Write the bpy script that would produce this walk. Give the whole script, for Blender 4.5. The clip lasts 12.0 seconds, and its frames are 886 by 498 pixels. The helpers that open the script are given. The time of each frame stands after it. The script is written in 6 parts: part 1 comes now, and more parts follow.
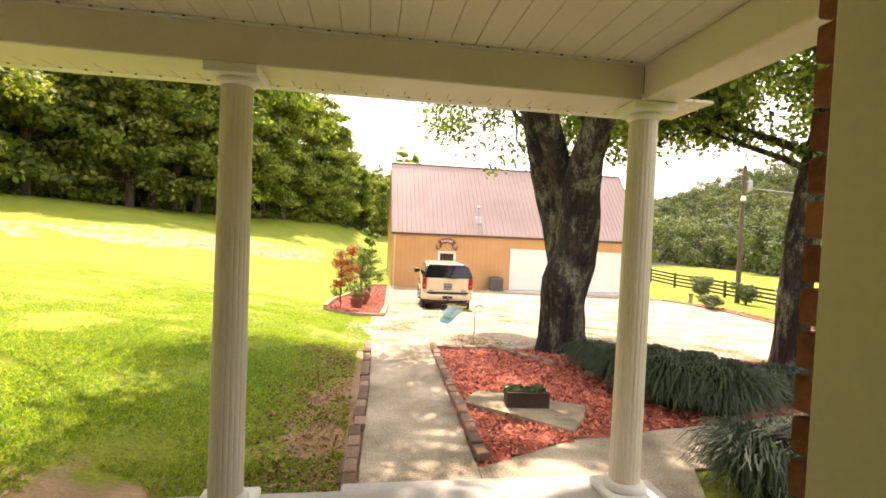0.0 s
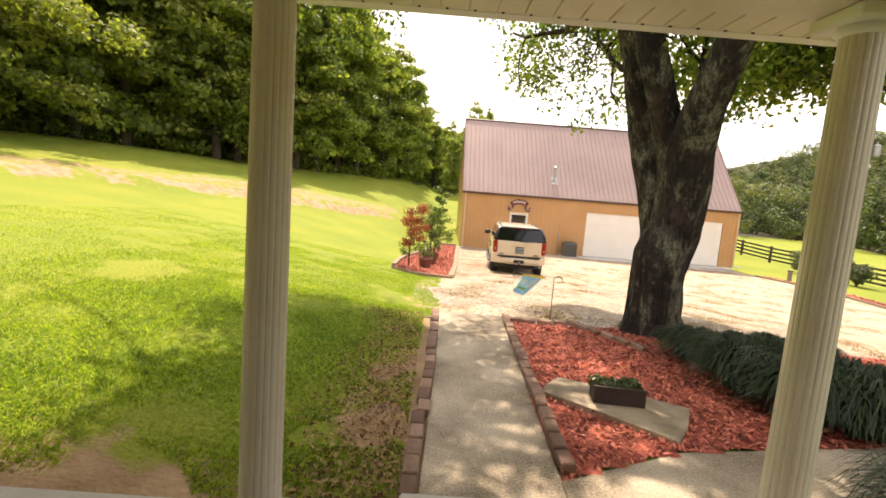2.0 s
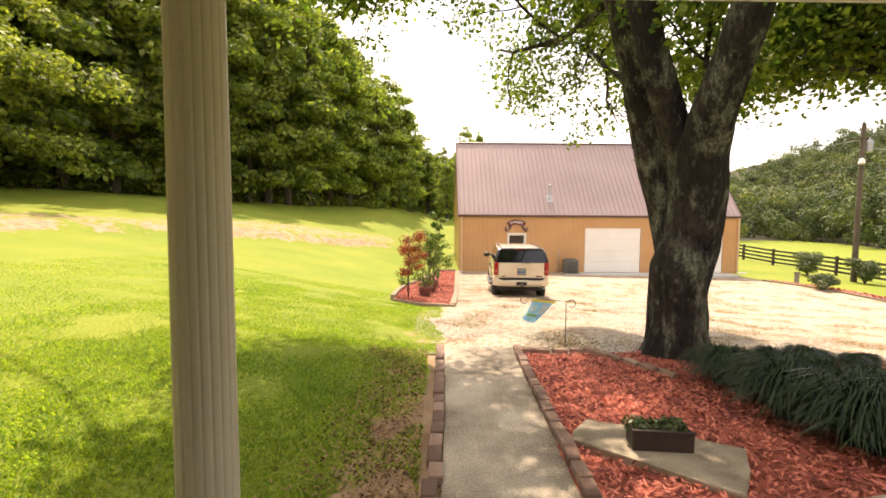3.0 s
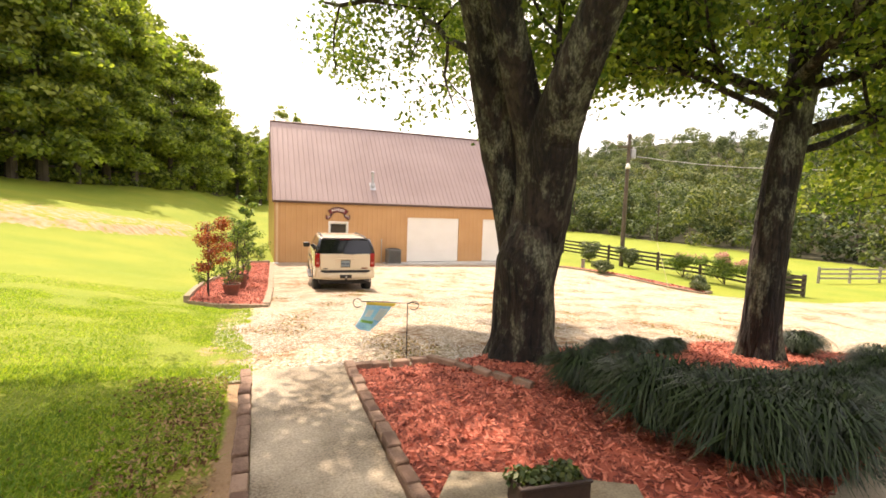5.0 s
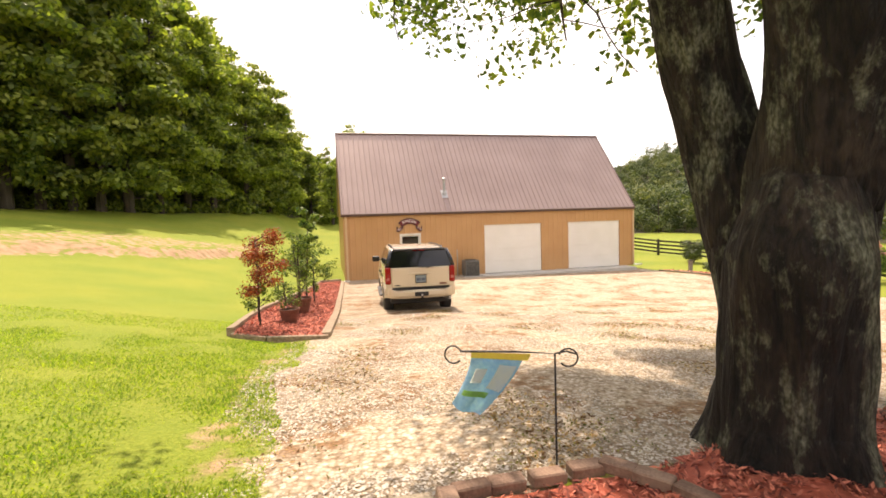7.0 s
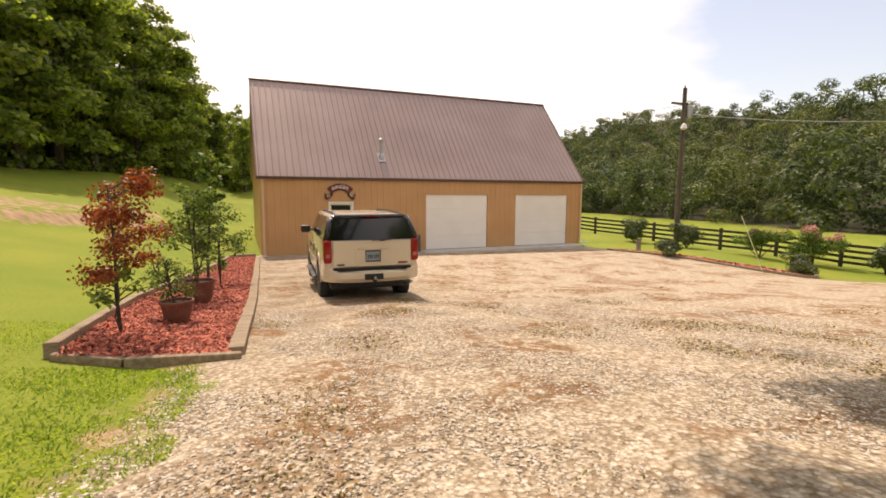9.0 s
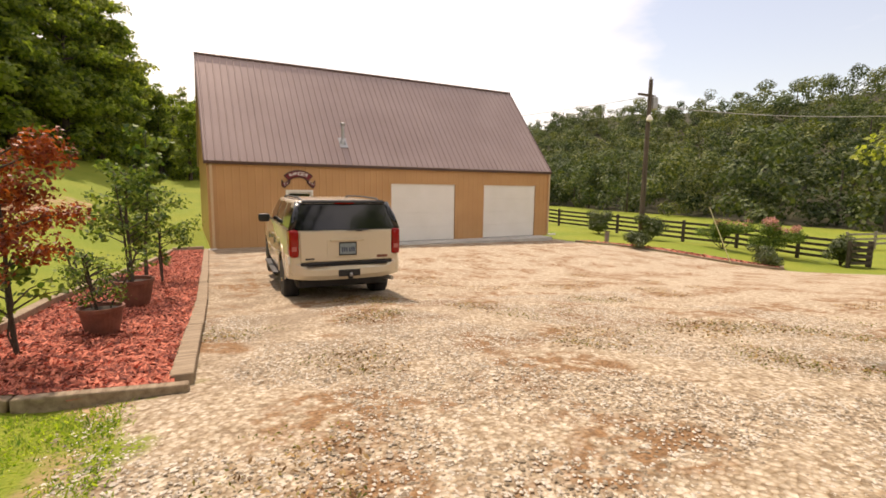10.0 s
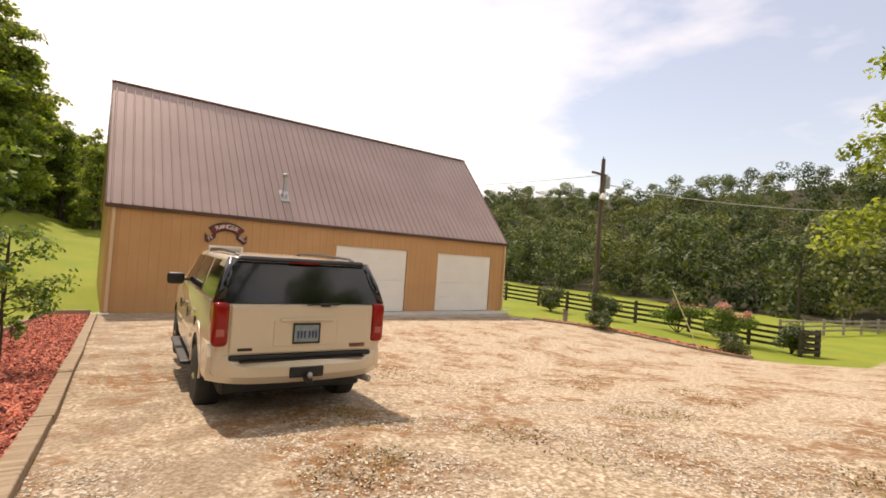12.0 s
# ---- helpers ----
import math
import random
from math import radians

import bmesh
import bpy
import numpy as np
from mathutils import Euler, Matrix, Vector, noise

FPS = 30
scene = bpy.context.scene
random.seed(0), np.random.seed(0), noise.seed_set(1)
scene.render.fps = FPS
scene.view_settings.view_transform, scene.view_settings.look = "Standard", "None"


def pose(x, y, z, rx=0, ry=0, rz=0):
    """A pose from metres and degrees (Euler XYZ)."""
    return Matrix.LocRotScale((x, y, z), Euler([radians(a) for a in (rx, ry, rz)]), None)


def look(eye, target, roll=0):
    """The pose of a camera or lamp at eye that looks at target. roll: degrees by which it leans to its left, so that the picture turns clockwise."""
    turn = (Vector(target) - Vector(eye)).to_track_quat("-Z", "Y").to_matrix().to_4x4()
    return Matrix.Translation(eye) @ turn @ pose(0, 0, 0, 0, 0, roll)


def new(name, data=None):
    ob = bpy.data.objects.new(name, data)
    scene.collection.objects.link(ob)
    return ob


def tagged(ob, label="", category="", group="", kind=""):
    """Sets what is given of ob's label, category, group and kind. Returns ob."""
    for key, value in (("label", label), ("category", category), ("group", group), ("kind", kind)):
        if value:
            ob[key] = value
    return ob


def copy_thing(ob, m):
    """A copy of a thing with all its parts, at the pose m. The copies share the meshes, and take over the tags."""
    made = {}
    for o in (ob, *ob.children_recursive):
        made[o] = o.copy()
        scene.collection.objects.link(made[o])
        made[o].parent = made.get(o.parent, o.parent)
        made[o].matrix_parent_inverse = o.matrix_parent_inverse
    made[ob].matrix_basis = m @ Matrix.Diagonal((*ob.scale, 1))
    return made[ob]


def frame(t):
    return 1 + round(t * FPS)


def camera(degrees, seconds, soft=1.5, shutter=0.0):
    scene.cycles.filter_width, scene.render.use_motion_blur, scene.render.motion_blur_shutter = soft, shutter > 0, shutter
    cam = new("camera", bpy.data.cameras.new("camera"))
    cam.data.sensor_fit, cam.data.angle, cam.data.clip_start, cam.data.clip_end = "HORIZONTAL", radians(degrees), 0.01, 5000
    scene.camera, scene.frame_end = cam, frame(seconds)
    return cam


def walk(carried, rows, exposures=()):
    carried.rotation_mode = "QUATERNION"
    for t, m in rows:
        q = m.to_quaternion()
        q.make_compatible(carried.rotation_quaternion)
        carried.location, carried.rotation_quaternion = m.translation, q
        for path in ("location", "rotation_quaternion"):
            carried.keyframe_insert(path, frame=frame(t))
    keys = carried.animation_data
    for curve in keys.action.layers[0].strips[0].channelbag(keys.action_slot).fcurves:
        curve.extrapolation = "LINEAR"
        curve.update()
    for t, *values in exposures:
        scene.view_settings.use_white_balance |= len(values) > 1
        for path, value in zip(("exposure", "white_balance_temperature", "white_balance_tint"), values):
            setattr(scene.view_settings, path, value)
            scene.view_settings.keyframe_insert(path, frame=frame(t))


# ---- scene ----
cam = camera(85.6, 12.0, soft=1.7)
PATH = [
    (0, (0.021, 0.060, 1.855), (0.323, 2.036, 1.795), 2.45),
    (0.5, (0.003, 0.364, 1.866), (0.141, 2.358, 1.789), 3.10),
    (1, (0.047, 0.582, 1.829), (-0.008, 2.574, 1.662), 7.02),
    (1.5, (0.021, 0.584, 1.870), (0.010, 2.571, 1.649), 3.86),
    (2, (-0.001, 0.711, 1.865), (0.025, 2.696, 1.619), 4.39),
    (2.5, (-0.003, 0.995, 1.855), (-0.047, 2.984, 1.652), 4.13),
    (2.7, (-0.007, 1.095, 1.867), (-0.035, 3.091, 1.734), 1.95),
    (4.3, (-0.028, 1.916, 1.803), (0.238, 3.885, 1.578), 2.02),
    (4.5, (0.008, 2.079, 1.796), (0.437, 4.022, 1.594), 1.67),
    (5, (0.065, 2.451, 1.812), (0.820, 4.295, 1.639), 1.98),
    (5.5, (0.234, 2.983, 1.772), (0.882, 4.870, 1.640), 2.18),
    (6, (0.332, 3.558, 1.588), (1.069, 5.416, 1.516), -1.44),
    (6.5, (0.494, 4.381, 1.456), (1.045, 6.303, 1.453), -1.62),
    (7, (0.524, 5.081, 1.485), (0.997, 7.021, 1.362), -1.79),
    (7.2, (0.565, 5.387, 1.472), (0.990, 7.338, 1.355), -1.33),
    (8.8, (0.518, 8.162, 1.124), (1.308, 9.993, 0.981), -0.88),
    (9, (0.514, 8.449, 1.140), (1.299, 10.274, 0.912), 0.22),
    (9.5, (0.466, 9.130, 1.098), (1.454, 10.838, 0.770), 0.63),
    (10, (0.514, 9.766, 0.983), (1.464, 11.507, 0.725), 0.78),
    (10.5, (0.497, 10.441, 0.982), (1.546, 12.122, 0.711), 0.88),
    (11, (0.625, 11.309, 0.897), (1.554, 13.074, 0.754), -0.15),
    (11.5, (0.698, 11.861, 0.898), (1.824, 13.502, 0.694), -2.25),
    (12, (0.935, 12.478, 0.846), (2.130, 14.081, 0.887), 4.01),
]
EXPOSURES = [(0, 1.4, 7450, 22), (1.5, 0.9, 7450, 22), (5.0, 1.0, 7450, 22), (7.2, 0.6, 7450, 22), (8.8, 0.08, 7450, 22), (12, 0.06, 7350, 21)]
walk(cam, [(t, look(eye, target, roll)) for t, eye, target, roll in PATH], EXPOSURES)

# ---- world, sun ----
SUN_AZ, SUN_EL = radians(-4), radians(57)      # azimuth from +y towards +x
world = bpy.data.worlds.new("sky_world")
scene.world = world
world.use_nodes = True
wn, wl = world.node_tree.nodes, world.node_tree.links
wn.clear()
w_out, w_bg, w_sky = wn.new("ShaderNodeOutputWorld"), wn.new("ShaderNodeBackground"), wn.new("ShaderNodeTexSky")
w_sky.sky_type, w_sky.sun_disc = "NISHITA", False
w_sky.sun_elevation, w_sky.sun_rotation = SUN_EL, SUN_AZ
w_sky.air_density, w_sky.dust_density = 1.3, 0.6
w_co, w_map, w_noise, w_ramp, w_mix = (wn.new("ShaderNode" + k) for k in ("TexCoord", "Mapping", "TexNoise", "ValToRGB", "MixRGB"))
w_map.inputs["Scale"].default_value = (1.0, 1.0, 2.6)
w_noise.inputs["Scale"].default_value, w_noise.inputs["Detail"].default_value, w_noise.inputs["Roughness"].default_value = 1.6, 6, 0.52
w_ramp.color_ramp.elements[0].position, w_ramp.color_ramp.elements[1].position = 0.41, 0.61
w_ramp.color_ramp.elements[0].color = (0.22, 0.22, 0.22, 1)
w_mix.inputs["Color2"].default_value = (8.4, 8.4, 8.3, 1)
wl.new(w_co.outputs["Generated"], w_map.inputs["Vector"])
wl.new(w_map.outputs["Vector"], w_noise.inputs["Vector"])
wl.new(w_noise.outputs["Fac"], w_ramp.inputs["Fac"])
wl.new(w_ramp.outputs["Color"], w_mix.inputs["Fac"])
wl.new(w_sky.outputs["Color"], w_mix.inputs["Color1"])
wl.new(w_mix.outputs["Color"], w_bg.inputs["Color"])
w_bg.inputs["Strength"].default_value = 0.15
wl.new(w_bg.outputs["Background"], w_out.inputs["Surface"])

sun = new("sun", bpy.data.lights.new("sun", "SUN"))
sun.data.energy, sun.data.angle, sun.data.color = 4.2, radians(0.55), (1.0, 0.93, 0.8)
sun_dir = Vector((math.sin(SUN_AZ) * math.cos(SUN_EL), math.cos(SUN_AZ) * math.cos(SUN_EL), math.sin(SUN_EL)))
sun.matrix_world = look(sun_dir * 50, (0, 0, 0))

# ---- materials ----


def material(name, a, b, scale=6.0, rough=0.6, bump=0.2, metal=0.0, fine=60.0, island=0.0, spread=(0.35, 0.65), stretch=(1, 1, 1), transl=0.0, per_object=0.0, spec=0.5, third=None):
    """Two-scale procedural surface: large patches from a to b, a fine grain, and bump."""
    m = bpy.data.materials.new(name)
    m.use_nodes = True
    n, l = m.node_tree.nodes, m.node_tree.links
    bs = n["Principled BSDF"]
    co, mp = n.new("ShaderNodeTexCoord"), n.new("ShaderNodeMapping")
    mp.inputs["Scale"].default_value = stretch
    l.new(co.outputs["Object"], mp.inputs["Vector"])
    big, small = n.new("ShaderNodeTexNoise"), n.new("ShaderNodeTexNoise")
    for tex, sc in ((big, scale), (small, fine)):
        tex.inputs["Scale"].default_value, tex.inputs["Detail"].default_value = sc, 5
        l.new(mp.outputs["Vector"], tex.inputs["Vector"])
    ramp = n.new("ShaderNodeValToRGB")
    ramp.color_ramp.elements[0].position, ramp.color_ramp.elements[1].position = spread
    ramp.color_ramp.elements[0].color, ramp.color_ramp.elements[1].color = (*a, 1), (*b, 1)
    if third:
        e = ramp.color_ramp.elements.new((spread[0] + spread[1]) / 2)
        e.color = (*third, 1)
    fac = n.new("ShaderNodeMath")
    fac.operation = "MULTIPLY_ADD"
    l.new(small.outputs["Fac"], fac.inputs[0])
    fac.inputs[1].default_value = 0.35
    mid = n.new("ShaderNodeMath")
    mid.operation = "MULTIPLY_ADD"
    l.new(big.outputs["Fac"], mid.inputs[0])
    mid.inputs[1].default_value, mid.inputs[2].default_value = 0.65, 0.0
    l.new(mid.outputs[0], fac.inputs[2])
    last = fac.outputs[0]
    for source, amount in (("island", island), ("object", per_object)):
        if amount:
            src = n.new("ShaderNodeNewGeometry") if source == "island" else n.new("ShaderNodeObjectInfo")
            add = n.new("ShaderNodeMath")
            add.operation = "MULTIPLY_ADD"
            l.new(src.outputs["Random Per Island" if source == "island" else "Random"], add.inputs[0])
            add.inputs[1].default_value = amount
            sub = n.new("ShaderNodeMath")
            sub.operation = "SUBTRACT"
            l.new(last, sub.inputs[0])
            sub.inputs[1].default_value = amount / 2
            l.new(sub.outputs[0], add.inputs[2])
            last = add.outputs[0]
    l.new(last, ramp.inputs["Fac"])
    l.new(ramp.outputs["Color"], bs.inputs["Base Color"])
    bs.inputs["Roughness"].default_value, bs.inputs["Metallic"].default_value = rough, metal
    bs.inputs["Specular IOR Level"].default_value = spec
    if bump:
        bp = n.new("ShaderNodeBump")
        bp.inputs["Strength"].default_value, bp.inputs["Distance"].default_value = bump, 0.02
        l.new(fac.outputs[0], bp.inputs["Height"])
        l.new(bp.outputs["Normal"], bs.inputs["Normal"])
    if transl:
        tr, mx = n.new("ShaderNodeBsdfTranslucent"), n.new("ShaderNodeMixShader")
        hue = n.new("ShaderNodeMixRGB")
        hue.blend_type, hue.inputs["Fac"].default_value = "MULTIPLY", 1.0
        hue.inputs["Color2"].default_value = (1.5, 1.6, 0.6, 1)
        l.new(ramp.outputs["Color"], hue.inputs["Color1"])
        l.new(hue.outputs["Color"], tr.inputs["Color"])
        mx.inputs["Fac"].default_value = transl
        l.new(bs.outputs["BSDF"], mx.inputs[1])
        l.new(tr.outputs["BSDF"], mx.inputs[2])
        l.new(mx.outputs["Shader"], n["Material Output"].inputs["Surface"])
    return m


def glass_material(name, tint, rough=0.02):
    m = bpy.data.materials.new(name)
    m.use_nodes = True
    bs = m.node_tree.nodes["Principled BSDF"]
    bs.inputs["Base Color"].default_value = (*tint, 1)
    bs.inputs["Roughness"].default_value, bs.inputs["Specular IOR Level"].default_value = rough, 0.6
    bs.inputs["Coat Weight"].default_value = 0.15
    return m


def bark_material():
    """Dark furrowed bark with pale grey-green lichen."""
    m = material("lichened_bark", (0.007, 0.005, 0.0035), (0.058, 0.041, 0.027), 3.0, 0.95, 0.0, fine=26, stretch=(1, 1, 0.4), spread=(0.36, 0.66), third=(0.022, 0.015, 0.010))
    n, l = m.node_tree.nodes, m.node_tree.links
    bs = n["Principled BSDF"]
    base = bs.inputs["Base Color"].links[0].from_socket
    co, mp, mq = n.new("ShaderNodeTexCoord"), n.new("ShaderNodeMapping"), n.new("ShaderNodeMapping")
    mp.inputs["Scale"].default_value = (1, 1, 0.16)
    mq.inputs["Scale"].default_value = (1, 1, 0.5)
    for q in (mp, mq):
        l.new(co.outputs["Object"], q.inputs["Vector"])
    furrow, lichen, speck = n.new("ShaderNodeTexNoise"), n.new("ShaderNodeTexNoise"), n.new("ShaderNodeTexNoise")
    for tex, sc, det, q in ((furrow, 22, 6, mp), (lichen, 3.2, 9, mq), (speck, 55, 4, mq)):
        tex.inputs["Scale"].default_value, tex.inputs["Detail"].default_value = sc, det
        l.new(q.outputs["Vector"], tex.inputs["Vector"])
    lichen.inputs["Roughness"].default_value = 0.72
    r1, r2 = n.new("ShaderNodeValToRGB"), n.new("ShaderNodeValToRGB")
    r1.color_ramp.elements[0].position, r1.color_ramp.elements[1].position = 0.50, 0.60
    r2.color_ramp.elements[0].position, r2.color_ramp.elements[1].position = 0.34, 0.52
    r2.color_ramp.elements[0].color = (0.3, 0.3, 0.3, 1)
    l.new(lichen.outputs["Fac"], r1.inputs["Fac"])
    l.new(furrow.outputs["Fac"], r2.inputs["Fac"])
    grow = n.new("ShaderNodeValToRGB")
    grow.color_ramp.elements[0].position, grow.color_ramp.elements[1].position = 0.36, 0.66
    grow.color_ramp.elements[0].color, grow.color_ramp.elements[1].color = (0.06, 0.062, 0.032, 1), (0.23, 0.23, 0.16, 1)
    l.new(speck.outputs["Fac"], grow.inputs["Fac"])
    mix, mul = n.new("ShaderNodeMixRGB"), n.new("ShaderNodeMixRGB")
    mul.blend_type, mul.inputs["Fac"].default_value = "MULTIPLY", 1.0
    l.new(r1.outputs["Color"], mix.inputs["Fac"])
    l.new(base, mix.inputs["Color1"])
    l.new(grow.outputs["Color"], mix.inputs["Color2"])
    l.new(mix.outputs["Color"], mul.inputs["Color1"])
    l.new(r2.outputs["Color"], mul.inputs["Color2"])
    l.new(mul.outputs["Color"], bs.inputs["Base Color"])
    bp = n.new("ShaderNodeBump")
    bp.inputs["Strength"].default_value, bp.inputs["Distance"].default_value = 1.0, 0.07
    l.new(furrow.outputs["Fac"], bp.inputs["Height"])
    l.new(bp.outputs["Normal"], bs.inputs["Normal"])
    return m


BARK = bark_material()
CREAM = material("cream_painted_vinyl", (0.66, 0.60, 0.47), (0.74, 0.68, 0.55), 3, 0.45, 0.05)
TRIM = material("white_trim_paint", (0.74, 0.72, 0.66), (0.8, 0.79, 0.74), 4, 0.45, 0.05)
SLAB = material("porch_concrete", (0.42, 0.40, 0.36), (0.55, 0.53, 0.48), 3, 0.8, 0.25)
AGGREGATE = material("exposed_aggregate", (0.15, 0.115, 0.07), (0.56, 0.47, 0.34), 1.4, 0.85, 1.0, fine=60, spread=(0.38, 0.64))
BRICK = material("red_clay_brick", (0.17, 0.055, 0.032), (0.33, 0.13, 0.075), 7, 0.85, 0.5, per_object=0.35)
EDGER = material("weathered_edging_brick", (0.15, 0.085, 0.055), (0.34, 0.22, 0.15), 8, 0.88, 0.5, per_object=0.35)
MORTAR = material("mortar", (0.36, 0.33, 0.29), (0.46, 0.43, 0.38), 12, 0.9, 0.4)
MULCH = material("red_wood_mulch", (0.20, 0.04, 0.022), (0.60, 0.155, 0.088), 5, 0.9, 0.7, fine=45, spread=(0.3, 0.7))
CHIP = material("red_mulch_chip", (0.16, 0.034, 0.021), (0.74, 0.235, 0.145), 5, 0.85, 0.3, island=0.7)
STONE = material("flat_stepping_stone", (0.17, 0.13, 0.08), (0.40, 0.33, 0.22), 4, 0.88, 0.8, fine=70, spread=(0.36, 0.64))
FAR_BARK = material("forest_bark", (0.04, 0.03, 0.022), (0.11, 0.09, 0.065), 4, 0.95, 0.4, stretch=(1, 1, 0.3))
LEAF = material("maple_leaf", (0.06, 0.115, 0.022), (0.22, 0.285, 0.055), 3, 0.5, 0.0, island=0.8, transl=0.55)
FOREST = material("forest_leaf", (0.095, 0.14, 0.034), (0.29, 0.335, 0.075), 0.22, 0.6, 0.0, island=0.45, transl=0.58, spread=(0.36, 0.64))
WARM_FOREST = material("sunny_forest_leaf", (0.10, 0.135, 0.028), (0.33, 0.36, 0.075), 0.25, 0.6, 0.0, island=0.45, transl=0.45, spread=(0.36, 0.64))
FAR_FOREST = [material("far_forest_leaf", a, b, 0.3, 0.7, 0.0, island=0.45, transl=0.25, spread=(0.34, 0.66))
              for a, b in (((0.052, 0.078, 0.023), (0.19, 0.205, 0.058)), ((0.034, 0.06, 0.019), (0.13, 0.158, 0.048)), ((0.021, 0.042, 0.015), (0.085, 0.115, 0.036)))]
RED_LEAF = material("red_maple_leaf", (0.16, 0.028, 0.012), (0.36, 0.085, 0.03), 3, 0.5, 0.0, island=0.7, transl=0.4)
SHRUB = material("shrub_leaf", (0.05, 0.10, 0.02), (0.20, 0.27, 0.06), 3, 0.65, 0.0, island=0.7, transl=0.35)
BOX_LEAF = material("clipped_bush_leaf", (0.03, 0.055, 0.012), (0.10, 0.125, 0.03), 3, 0.5, 0.0, island=0.6, transl=0.2)
BLOOM = material("pink_bloom", (0.42, 0.17, 0.2), (0.62, 0.36, 0.36), 3, 0.6, 0.0, island=0.6, transl=0.3)
LIRIOPE = material("liriope_blade", (0.008, 0.022, 0.006), (0.035, 0.065, 0.018), 3, 0.5, 0.0, island=0.7, transl=0.15)
BLADE = material("grass_blade", (0.13, 0.235, 0.018), (0.38, 0.45, 0.065), 0.8, 0.5, 0.0, island=0.6, transl=0.5)
TAN = material("tan_metal_siding", (0.47, 0.26, 0.115), (0.53, 0.305, 0.14), 0.8, 0.42, 0.03, spec=0.4)
SPOUT = material("pale_tan_metal", (0.56, 0.40, 0.24), (0.62, 0.45, 0.28), 2, 0.4, 0.03)
ROOF = material("brown_metal_roofing", (0.31, 0.225, 0.20), (0.37, 0.275, 0.245), 0.5, 0.36, 0.03, metal=0.3)
DARK_TRIM = material("dark_brown_metal_trim", (0.07, 0.035, 0.028), (0.1, 0.055, 0.04), 2, 0.4, 0.03)
DOOR_WHITE = material("white_steel_door", (0.74, 0.72, 0.66), (0.8, 0.78, 0.73), 1.2, 0.45, 0.04)
TIMBER = material("weathered_timber", (0.19, 0.13, 0.08), (0.40, 0.31, 0.21), 3, 0.9, 0.5, stretch=(6, 0.7, 6), fine=30)
FENCE = material("dark_stained_fence", (0.035, 0.026, 0.02), (0.10, 0.08, 0.06), 3, 0.85, 0.3)
GREY_WOOD = material("grey_weathered_fence", (0.2, 0.18, 0.15), (0.36, 0.33, 0.28), 3, 0.9, 0.3)
POLE = material("utility_pole_wood", (0.06, 0.045, 0.032), (0.14, 0.11, 0.08), 4, 0.9, 0.4, stretch=(3, 3, 0.3))
PAINT = material("champagne_car_paint", (0.66, 0.575, 0.43), (0.69, 0.60, 0.45), 0.6, 0.22, 0.0, metal=0.12)
PAINT.node_tree.nodes["Principled BSDF"].inputs["Coat Weight"].default_value = 0.6
CAR_GLASS = glass_material("dark_privacy_glass", (0.006, 0.007, 0.008), 0.07)
RUBBER = material("tyre_rubber", (0.012, 0.012, 0.012), (0.03, 0.028, 0.026), 8, 0.8, 0.3)
BLACK = material("black_plastic", (0.012, 0.012, 0.013), (0.025, 0.025, 0.026), 8, 0.5, 0.1)
CHROME = material("polished_metal", (0.6, 0.6, 0.6), (0.7, 0.7, 0.7), 8, 0.18, 0.0, metal=1.0)
GREY_METAL = material("galvanised_metal", (0.36, 0.36, 0.36), (0.5, 0.5, 0.5), 8, 0.42, 0.05, metal=0.7)
RED_LENS = material("red_tail_lens", (0.26, 0.006, 0.005), (0.36, 0.01, 0.008), 8, 0.12, 0.0)
BRAKE_CLEAR = material("clear_reverse_lens", (0.42, 0.10, 0.09), (0.5, 0.14, 0.12), 8, 0.15, 0.0)
FLAG_PALE = material("flag_pale_print", (0.62, 0.68, 0.66), (0.7, 0.72, 0.62), 9, 0.9, 0.1)
AC_GREY = material("grey_painted_unit", (0.10, 0.10, 0.095), (0.15, 0.15, 0.14), 5, 0.55, 0.1)
TERRACOTTA = material("terracotta", (0.15, 0.055, 0.035), (0.27, 0.11, 0.07), 6, 0.8, 0.2)
PLANTER = material("dark_brown_planter", (0.022, 0.012, 0.009), (0.048, 0.026, 0.018), 6, 0.7, 0.3)
PLANTER.node_tree.nodes["Principled BSDF"].inputs["Roughness"].default_value = 0.6
SOIL = material("potting_soil", (0.03, 0.02, 0.014), (0.07, 0.05, 0.035), 20, 0.95, 0.6)
SIGN_RED = material("dark_red_sign", (0.14, 0.012, 0.018), (0.18, 0.018, 0.024), 6, 0.5, 0.05)
SIGN_BLACK = material("black_sign_border", (0.012, 0.012, 0.012), (0.02, 0.02, 0.02), 6, 0.5, 0.05)
SIGN_WHITE = material("white_lettering", (0.75, 0.74, 0.7), (0.8, 0.8, 0.77), 6, 0.5, 0.05)
FLAG_BLUE = material("light_blue_flag_cloth", (0.20, 0.42, 0.76), (0.42, 0.64, 0.88), 6, 0.8, 0.1, transl=0.3)
FLAG_GREEN = material("green_flag_print", (0.22, 0.42, 0.14), (0.35, 0.55, 0.2), 20, 0.8, 0.1, transl=0.3)
GUARD = material("faded_yellow_plastic", (0.42, 0.40, 0.18), (0.52, 0.50, 0.26), 5, 0.6, 0.0)
FLAG_YELLOW = material("yellow_flag_cloth", (0.62, 0.50, 0.10), (0.72, 0.62, 0.18), 6, 0.8, 0.1, transl=0.3)
PLATE = material("license_plate_blue_white", (0.17, 0.24, 0.27), (0.30, 0.36, 0.38), 20, 0.4, 0.0)
PLATE_INK = material("plate_ink", (0.04, 0.06, 0.12), (0.06, 0.08, 0.15), 20, 0.5, 0.0)
